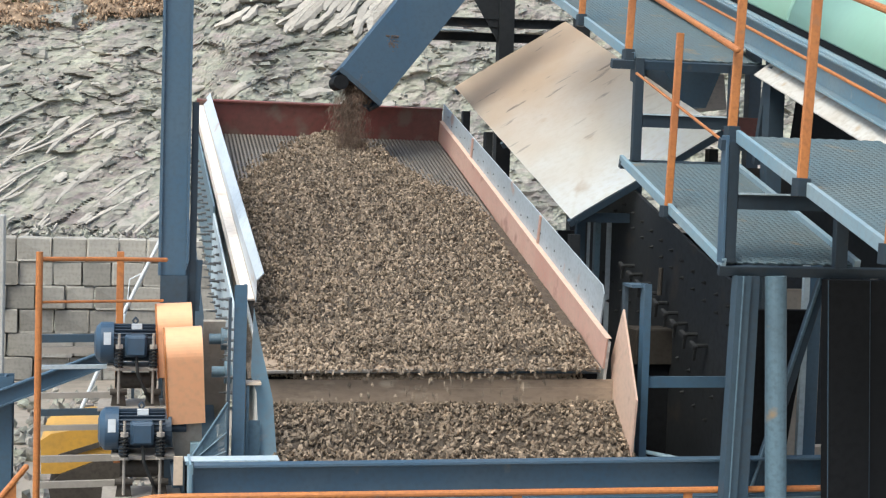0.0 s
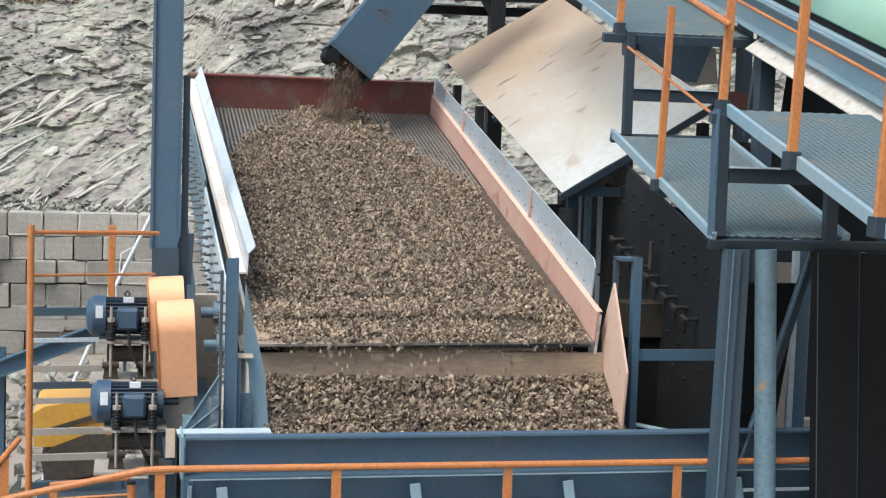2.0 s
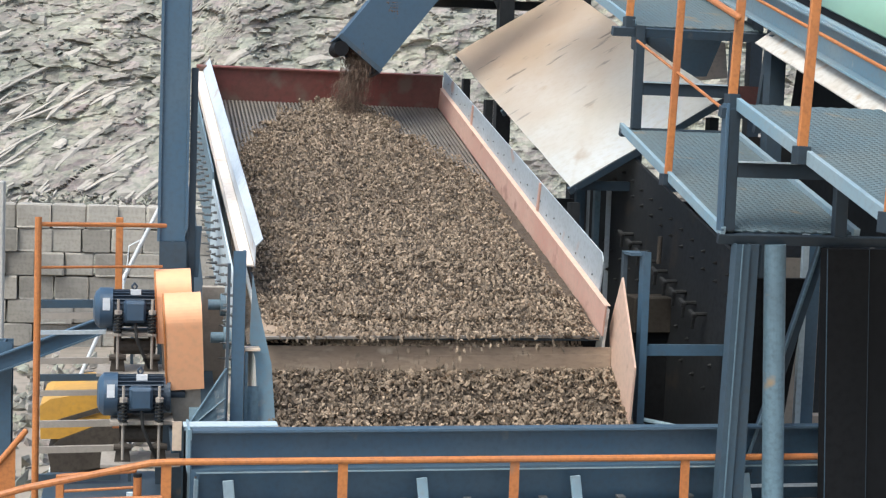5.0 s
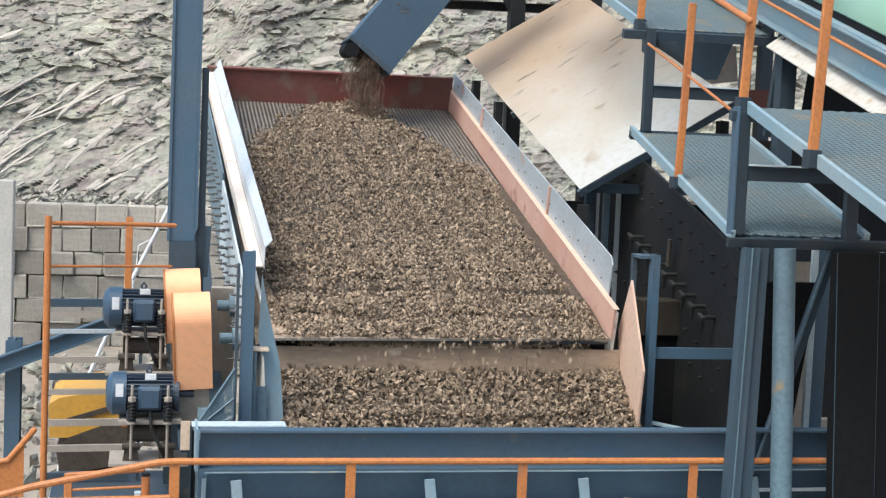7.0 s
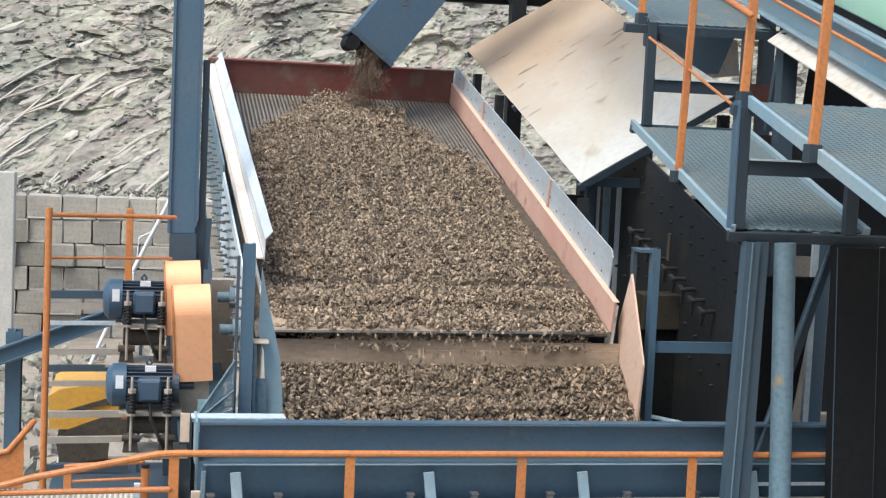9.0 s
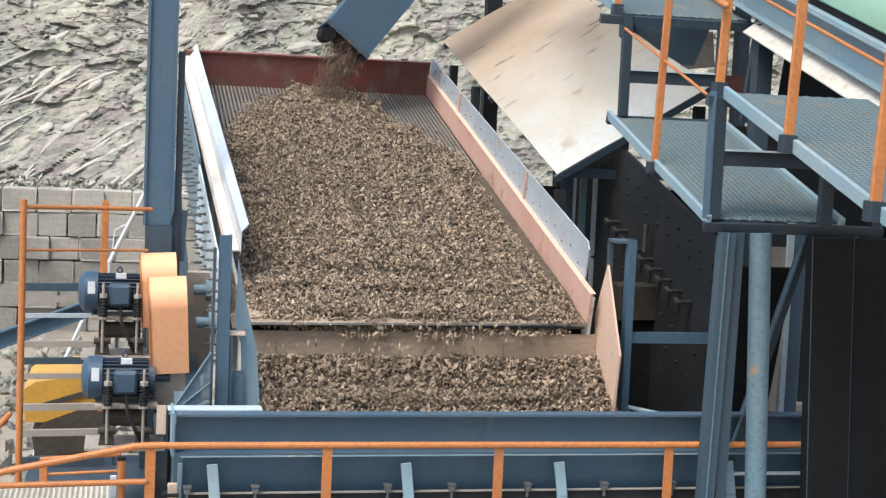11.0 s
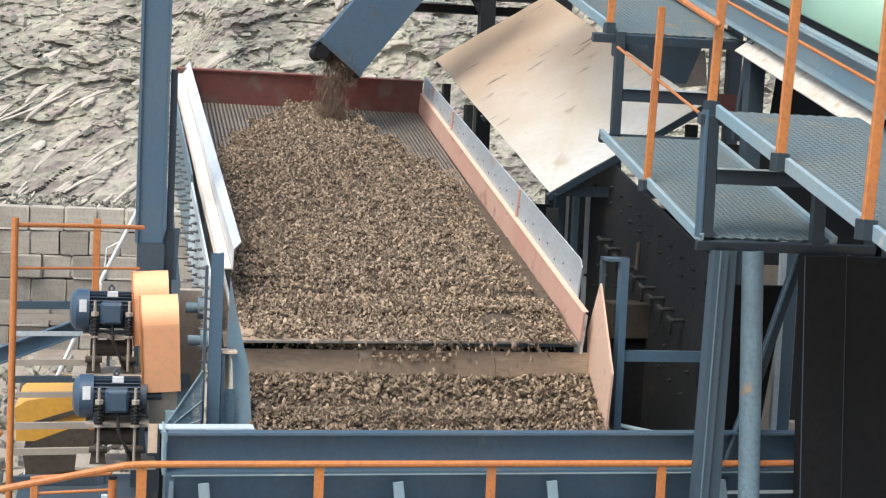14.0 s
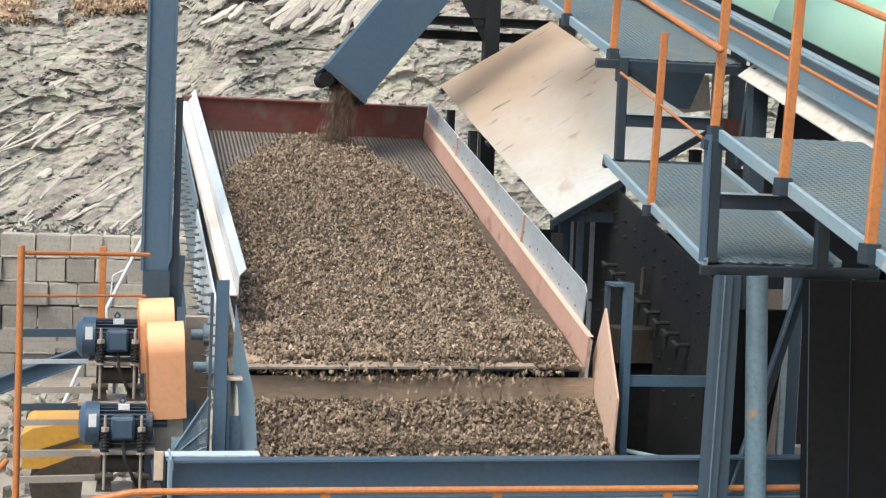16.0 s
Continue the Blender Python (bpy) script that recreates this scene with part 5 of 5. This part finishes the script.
def build_rubble():
    def places(rng):
        for _ in range(1500):
            x = rng.uniform(-4, 2.5)
            y = rng.uniform(33.7, 37)
            yield (x, y, rng.uniform(2.0, 2.9) + 0.12 * (y - 33.7)), rng.uniform(0.03, 0.10)
        for _ in range(700):
            yield (rng.uniform(-3, 2), rng.uniform(16, 31), rng.uniform(0, 0.15)), rng.uniform(0.05, 0.2)
    me = stones_object("rubble", places, 3, ROCK)
    tagged(new("rubble", me), "loose grey rubble piled behind the block wall", "rubble", kind="stuff")


# ---- gravel ----
FLOW, APEX_U, APEX_V = 0.42, 1.18, 6.08


def side(v, rows):
    """Straight pieces through (v, u)."""
    for (v0, u0), (v1, u1) in zip(rows, rows[1:]):
        if v <= v1:
            return u0 + (u1 - u0) * max(0, v - v0) / (v1 - v0)
    return rows[-1][1]


def spread(v):
    """Where the bed's edges lie: it fans out from the feed to both walls."""
    return (side(v, ((0, -0.1), (4.0, -0.12), (5.19, 0.32), (5.85, 0.80), (6.25, 1.1))),
            side(v, ((0, 2.7), (3.2, 2.62), (4.11, 2.24), (4.62, 2.04), (5.27, 1.82), (5.88, 1.55), (6.25, 1.45))))


def bed_height(u, v):
    """Depth of the gravel over the deck."""
    left, right = spread(v)
    edge = min(1.0, max(0.0, min(u - left, right - u) / 0.45))
    crown = 0.085 + 0.07 * math.exp(-((v - 5.8) / 1.5) ** 2 - ((u - APEX_U) / 0.7) ** 2)
    crown -= 0.07 * max(0.0, min(1.0, (v - 5.45) / 0.6))
    lip = min(1.0, max(0.0, (v - 0.02) / 0.45)) ** 0.7
    return -0.05 + (crown + 0.05) * edge ** 0.6 * (0.45 + 0.55 * lip)


def build_bed():
    """The still core of the bed, over which the loose stones travel."""
    nu, nv = 60, 150
    verts, faces = [], []
    for j in range(nv + 1):
        for i in range(nu + 1):
            u, v = -0.1 + (WIDTH + 0.07) * i / nu, 0.0 + 6.2 * j / nv
            h = bed_height(u, v) - 0.022 + 0.012 * noise.fractal(Vector((u * 22, v * 22, 1)), 1, 2, 2)
            verts.append((u, v, h))
    for j in range(nv):
        for i in range(nu):
            k = j * (nu + 1) + i
            faces.append((k, k + 1, k + nu + 2, k + nu + 1))
    me = bpy.data.meshes.new("gravel_bed")
    me.from_pydata(verts, [], faces)
    me.materials.append(DIRT)
    ob = new("gravel_bed", me)
    ob.matrix_basis = DECK
    tagged(ob, "fine brown gravel bed on the screen deck", "gravel", "gravel", "stuff")

    def heap(rng):
        for _ in range(5200):
            v = rng.uniform(3.3, 6.18)
            a, b = spread(v)
            u = rng.uniform(a, b) if v > 4.9 and rng.random() < 0.6 else rng.choice((a + rng.gauss(0.12, 0.13), b - rng.gauss(0.12, 0.14)))
            h = max(bed_height(u, v) - 0.008, 0.004)
            if 0.02 < u < WIDTH - 0.06:
                yield (u, v, h), rng.uniform(0.008, 0.018)
    def lip(rng):
        for _ in range(3600):
            u, v = rng.uniform(0.02, WIDTH - 0.06), rng.uniform(0.0, 0.62) 
            if noise.noise(Vector((u * 1.6, v * 2.0, 4.4))) < 0.30 + 0.6 * v:
                yield (u, v, max(0.012 + 0.04 * v, bed_height(u, v) - 0.004)), rng.uniform(0.009, 0.020)
    ob = new("lip_gravel", stones_object("lip_gravel", lip, 23))
    ob.matrix_basis = DECK
    tagged(ob, "brown stones lying thinly on the discharge lip", "gravel", "gravel", "stuff")
    def edge(rng):
        for _ in range(1700):
            v = rng.uniform(0.1, 4.6)
            u = spread(v)[0] + 0.02 + abs(rng.gauss(0, 0.16)) + 0.1
            h = bed_height(u, v)
            if u > 0.0 and h > -0.045:
                yield (u, v, h - 0.004), rng.uniform(0.009, 0.018)
    ob = new("edge_gravel", stones_object("edge_gravel", edge, 24))
    ob.matrix_basis = DECK
    tagged(ob, "brown stones lying along the side wall", "gravel", "gravel", "stuff")
    ob = new("gravel_heap", stones_object("gravel_heap", heap, 21))
    ob.matrix_basis = DECK
    tagged(ob, "heap of brown crushed stone under the feed chute", "gravel", "gravel", "stuff")


def patch_meshes(count, size, stones, low, high, seed):
    out = []
    for k in range(count):
        def places(rng):
            for _ in range(stones):
                yield (rng.uniform(-0.56, 0.56) * size, rng.uniform(-0.56, 0.56) * size, rng.uniform(-0.015, 0.012)), rng.uniform(low, high)
        out.append(stones_object("gravel_patch", places, seed + k))
    return out


PATCH = 0.30
moving = []


def build_patches():
    rng = random.Random(77)
    meshes = patch_meshes(10, PATCH, 195, 0.009, 0.0208, 100)
    cols = 8
    rows = int((6.0 + FLOW * 16) / PATCH) + 1
    for j in range(rows):
        for i in range(cols):
            ob = new("gravel_patch", rng.choice(meshes))
            tagged(ob, "brown crushed stones sliding down the screen deck", "gravel", "gravel", "stuff")
            start = 0.05 + PATCH * j + rng.uniform(-0.03, 0.03)
            share = (i + 0.5) / cols
            spin = rng.choice((0, 90, 180, 270)) + rng.uniform(-8, 8)

            def place(t, start=start, share=share, spin=spin):
                v = start - FLOW * t
                w = min(v, APEX_V)
                a, b = spread(w)
                a, b = max(a, -0.02), min(b, WIDTH - 0.04)
                u = a + 0.16 + (b - a - 0.32) * share
                if v > APEX_V:
                    n = -0.06
                elif v > 5.85:
                    n = -0.06 + (bed_height(u, w) + 0.06) * (APEX_V - v) / (APEX_V - 5.85)
                elif v > 0.02:
                    n = bed_height(u, w)
                else:
                    n = bed_height(u, 0.12) - 1.1 * (0.02 - v)
                if v < -0.12:
                    w, n = 0.25, -0.14
                slope = math.degrees(math.atan(max(-0.6, min(0.6, (bed_height(u, w + 0.1) - bed_height(u, w - 0.1)) / 0.2)))) if 0.3 < w < 5.9 and v <= APEX_V else 0
                lean = math.degrees(math.atan(max(-0.4, min(0.4, (bed_height(u + 0.1, w) - bed_height(u - 0.1, w)) / 0.2)))) if 0.3 < w < 5.9 and 0.15 < u < WIDTH - 0.2 else 0
                return DECK @ pose(max(0.14, min(WIDTH - 0.19, u)), max(w, 0.12), n, slope, -lean, spin)
            times = {0.0, 16.0}
            for v in (6.1, 6.08, 5.96, 5.85, 5.5, 5.2, 4.7, 4.2, 4.0, 3.3, 3.0, 1.5, 0.4, 0.12, 0.02, -0.12, -0.13):
                t = (start - v) / FLOW
                if 0 < t < 16:
                    times.add(round(t * FPS) / FPS)
            moving.append((ob, [(t, place(t)) for t in sorted(times)]))


LOWER = pose(0.875, 9.84, 3.365, 36.0)
LOWER_FLOW = 0.40


def build_lower_gravel():
    verts, faces = [], []
    for j in range(41):
        for i in range(71):
            u, v = -0.0 + 2.51 * i / 70, -1.25 + 1.27 * j / 40
            verts.append((u, v, -0.02 + 0.014 * noise.fractal(Vector((u * 20, v * 20, 7)), 1, 2, 2) + 0.03 * noise.noise(Vector((u * 1.4, v * 1.5, 2)))))
    for j in range(40):
        for i in range(70):
            k = j * 71 + i
            faces.append((k, k + 1, k + 72, k + 71))
    me = bpy.data.meshes.new("lower_gravel_bed")
    me.from_pydata(verts, [], faces)
    me.materials.append(DIRT)
    ob = new("lower_gravel_bed", me)
    ob.matrix_basis = LOWER
    tagged(ob, "coarse brown gravel in the discharge hopper", "gravel", "gravel", "stuff")

    def top_edge(rng):
        for _ in range(1300):
            u, v = rng.uniform(0.03, 2.48), -abs(rng.gauss(0, 0.12)) - 0.005
            yield (u, v, 0.03 * noise.noise(Vector((u * 1.4, v * 1.5, 2))) - 0.004), rng.uniform(0.010, 0.021)
        for _ in range(300):
            u, v = rng.choice((rng.uniform(0.02, 0.12), rng.uniform(2.38, 2.49))), rng.uniform(-1.1, 0)
            yield (u, v, 0.03 * noise.noise(Vector((u * 1.4, v * 1.5, 2))) - 0.004), rng.uniform(0.010, 0.021)
        for _ in range(1500):
            u, v = rng.uniform(0.02, 2.49), rng.uniform(-0.85, -0.42)
            yield (u, v, 0.03 * noise.noise(Vector((u * 1.4, v * 1.5, 2))) + rng.uniform(-0.008, 0.010)), rng.uniform(0.011, 0.025)
    ob = new("hopper_edge_gravel", stones_object("hopper_edge_gravel", top_edge, 25))
    ob.matrix_basis = LOWER
    tagged(ob, "coarse brown stones along the hopper's edges", "gravel", "gravel", "stuff")
    rng = random.Random(78)
    meshes = patch_meshes(8, PATCH, 150, 0.011, 0.0270, 300)
    cols = 8
    rows = int((1.4 + LOWER_FLOW * 16) / PATCH) + 1
    for j in range(rows):
        for i in range(cols):
            ob = new("coarse_gravel_patch", rng.choice(meshes))
            tagged(ob, "coarse brown stones sliding into the discharge hopper", "gravel", "gravel", "stuff")
            start = -1.25 + PATCH * j + rng.uniform(-0.03, 0.03)
            u = 0.06 + 2.36 * (i + 0.5) / cols + rng.uniform(-0.02, 0.02)
            spin = rng.choice((0, 90, 180, 270)) + rng.uniform(-8, 8)

            def place(t, start=start, u=u, spin=spin):
                v = start - LOWER_FLOW * t
                h = 0.03 * noise.noise(Vector((u * 1.4, v * 1.5, 2)))
                if v > -0.12:
                    return LOWER @ pose(u, -0.12, -0.07 if v > 0.06 else h - 0.07 * (v + 0.12) / 0.18, 0, 0, spin)
                if v < -1.08:
                    return LOWER @ pose(u, max(v, -1.08), max(-0.22, h - 0.5 * (-1.08 - v)), 0, 0, spin)
                return LOWER @ pose(u, v, h, 0, 0, spin)
            times = {0.0, 16.0}
            for v in (0.08, 0.06, -0.12, -0.6, -1.08, -1.5, -1.52):
                t = (start - v) / LOWER_FLOW
                if 0 < t < 16:
                    times.add(round(t * FPS) / FPS)
            moving.append((ob, [(t, place(t)) for t in sorted(times)]))


def build_sprays():
    """Loose stones that leap off the lip, and the stream out of the chute."""
    rng = random.Random(79)

    def lip_places(r):
        for _ in range(16):
            yield (r.uniform(-0.42, 0.42), r.uniform(-0.05, 0.05), r.uniform(-0.03, 0.06)), r.uniform(0.010, 0.020)
    meshes = [stones_object("falling_stones", lip_places, 500 + k) for k in range(8)]
    lip = DECK @ Vector((0, -0.02, 0.03))
    for k in range(760):
        ob = new("falling_stones", rng.choice(meshes))
        tagged(ob, "loose stones dropping off the screen lip", "gravel", "gravel", "stuff")
        x = X0 + rng.uniform(0.46, WIDTH - 0.50)
        tilt = rng.uniform(-40, 40)

        def place(dt, x=x, tilt=tilt):
            if dt < 0:
                return Matrix.Translation((x, lip.y + 0.14, lip.z - 0.11))
            d = min(dt, 0.33)
            return pose(x, lip.y - 0.07 - 0.65 * d, lip.z + 0.1 * d - 4.9 * d * d, tilt * d / 0.3)
        moving.append((ob, one_way(place, -0.3 + 16.5 * k / 760, 0.33)))

    def stream_places(r):
        for _ in range(620):
            yield (max(-0.16, min(0.16, r.gauss(0, 0.085))), max(-0.14, min(0.14, r.gauss(0, 0.07))), r.uniform(-0.11, 0.11)), r.uniform(0.004, 0.0125)
    # The stream takes FEED, the stone colour with shade put in.
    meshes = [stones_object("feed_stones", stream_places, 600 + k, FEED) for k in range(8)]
    top = Vector((2.30, 15.06, 5.86))
    for k in range(620):
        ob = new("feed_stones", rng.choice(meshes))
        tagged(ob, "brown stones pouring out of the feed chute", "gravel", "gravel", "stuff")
        up = rng.uniform(0, 360)
        dx, dy = rng.uniform(-0.10, 0.08), rng.uniform(-0.06, 0.06)

        def place(dt, up=up, dx=dx, dy=dy):
            if dt < 0:
                return pose(top.x + 0.25, top.y + 0.05, top.z + 0.33, 0, 0, up)
            d = min(dt, 0.37)
            return pose(top.x - 0.5 * d + dx * d * 4, top.y - 0.5 * d + dy * d * 4, top.z - 0.6 * d - 4.9 * d * d, 0, 0, up)
        moving.append((ob, one_way(place, -0.4 + 16.8 * k / 620, 0.37)))


def one_way(place, t0, span):
    """Rests, sets out at t0, falls for a while and stays where it lands."""
    times = {0.0, 16.0}
    for dt in (-0.07, 0.0, span * 0.2, span * 0.4, span * 0.6, span * 0.8, span, span + 0.07):
        if 0 < t0 + dt < 16:
            times.add(t0 + dt)
    return clean([(t, place(-1 if t - t0 < -0.01 else t - t0)) for t in sorted(times)])


def clean(rows):
    """Drops rows that fall on one and the same key."""
    out = []
    for t, m in rows:
        if out and frame(t) <= frame(out[-1][0]):
            continue
        out.append((t, m))
    if frame(out[-1][0]) < frame(16.0):
        out.append((16.0, out[-1][1]))
    return out


def build_all():
    build_ground()
    build_face()
    build_scrub()
    build_chips()
    build_ribs()
    build_rubble()
    build_pillar()
    build_block_wall()
    s = build_screen()
    build_discharge()
    build_support()
    build_column()
    build_motor(pose(0.01, 11.0, 3.62), "dark blue finned electric motor behind the other one")
    build_motor_base(pose(0.01, 11.0, 3.62))
    build_motor(pose(0.06, 10.35, 3.10), "dark blue finned electric motor on coil springs")
    build_motor_base(pose(0.06, 10.35, 3.10))
    build_guard(pose(0.33, 11.0, 3.42, 12, -3), 0.34, "pale orange rounded belt guard behind the other one")
    build_guard(pose(0.392, 10.45, 3.18, 14, -3.5), 0.48, "pale orange rounded belt guard beside the motors")
    build_left_platform()
    build_left_rails()
    build_low_roof()
    build_front_rail()
    build_sheet()
    build_machine()
    build_catwalk()
    build_conveyor()
    build_chute()
    build_yard()
    build_bed()
    build_patches()
    build_lower_gravel()
    build_sprays()
    return s


SCREEN = build_all()


def motions():
    # the box shakes in a small circle
    shake = []
    for k in range(0, 16 * 15 + 1):
        a = 2.2 * k
        shake.append((k / 15, Matrix.Translation((0, 0.003 * math.cos(a), 0.003 * math.sin(a))) @ DECK))
    walk(SCREEN, shake)
    for ob, rows in moving:
        walk(ob, rows)


motions()
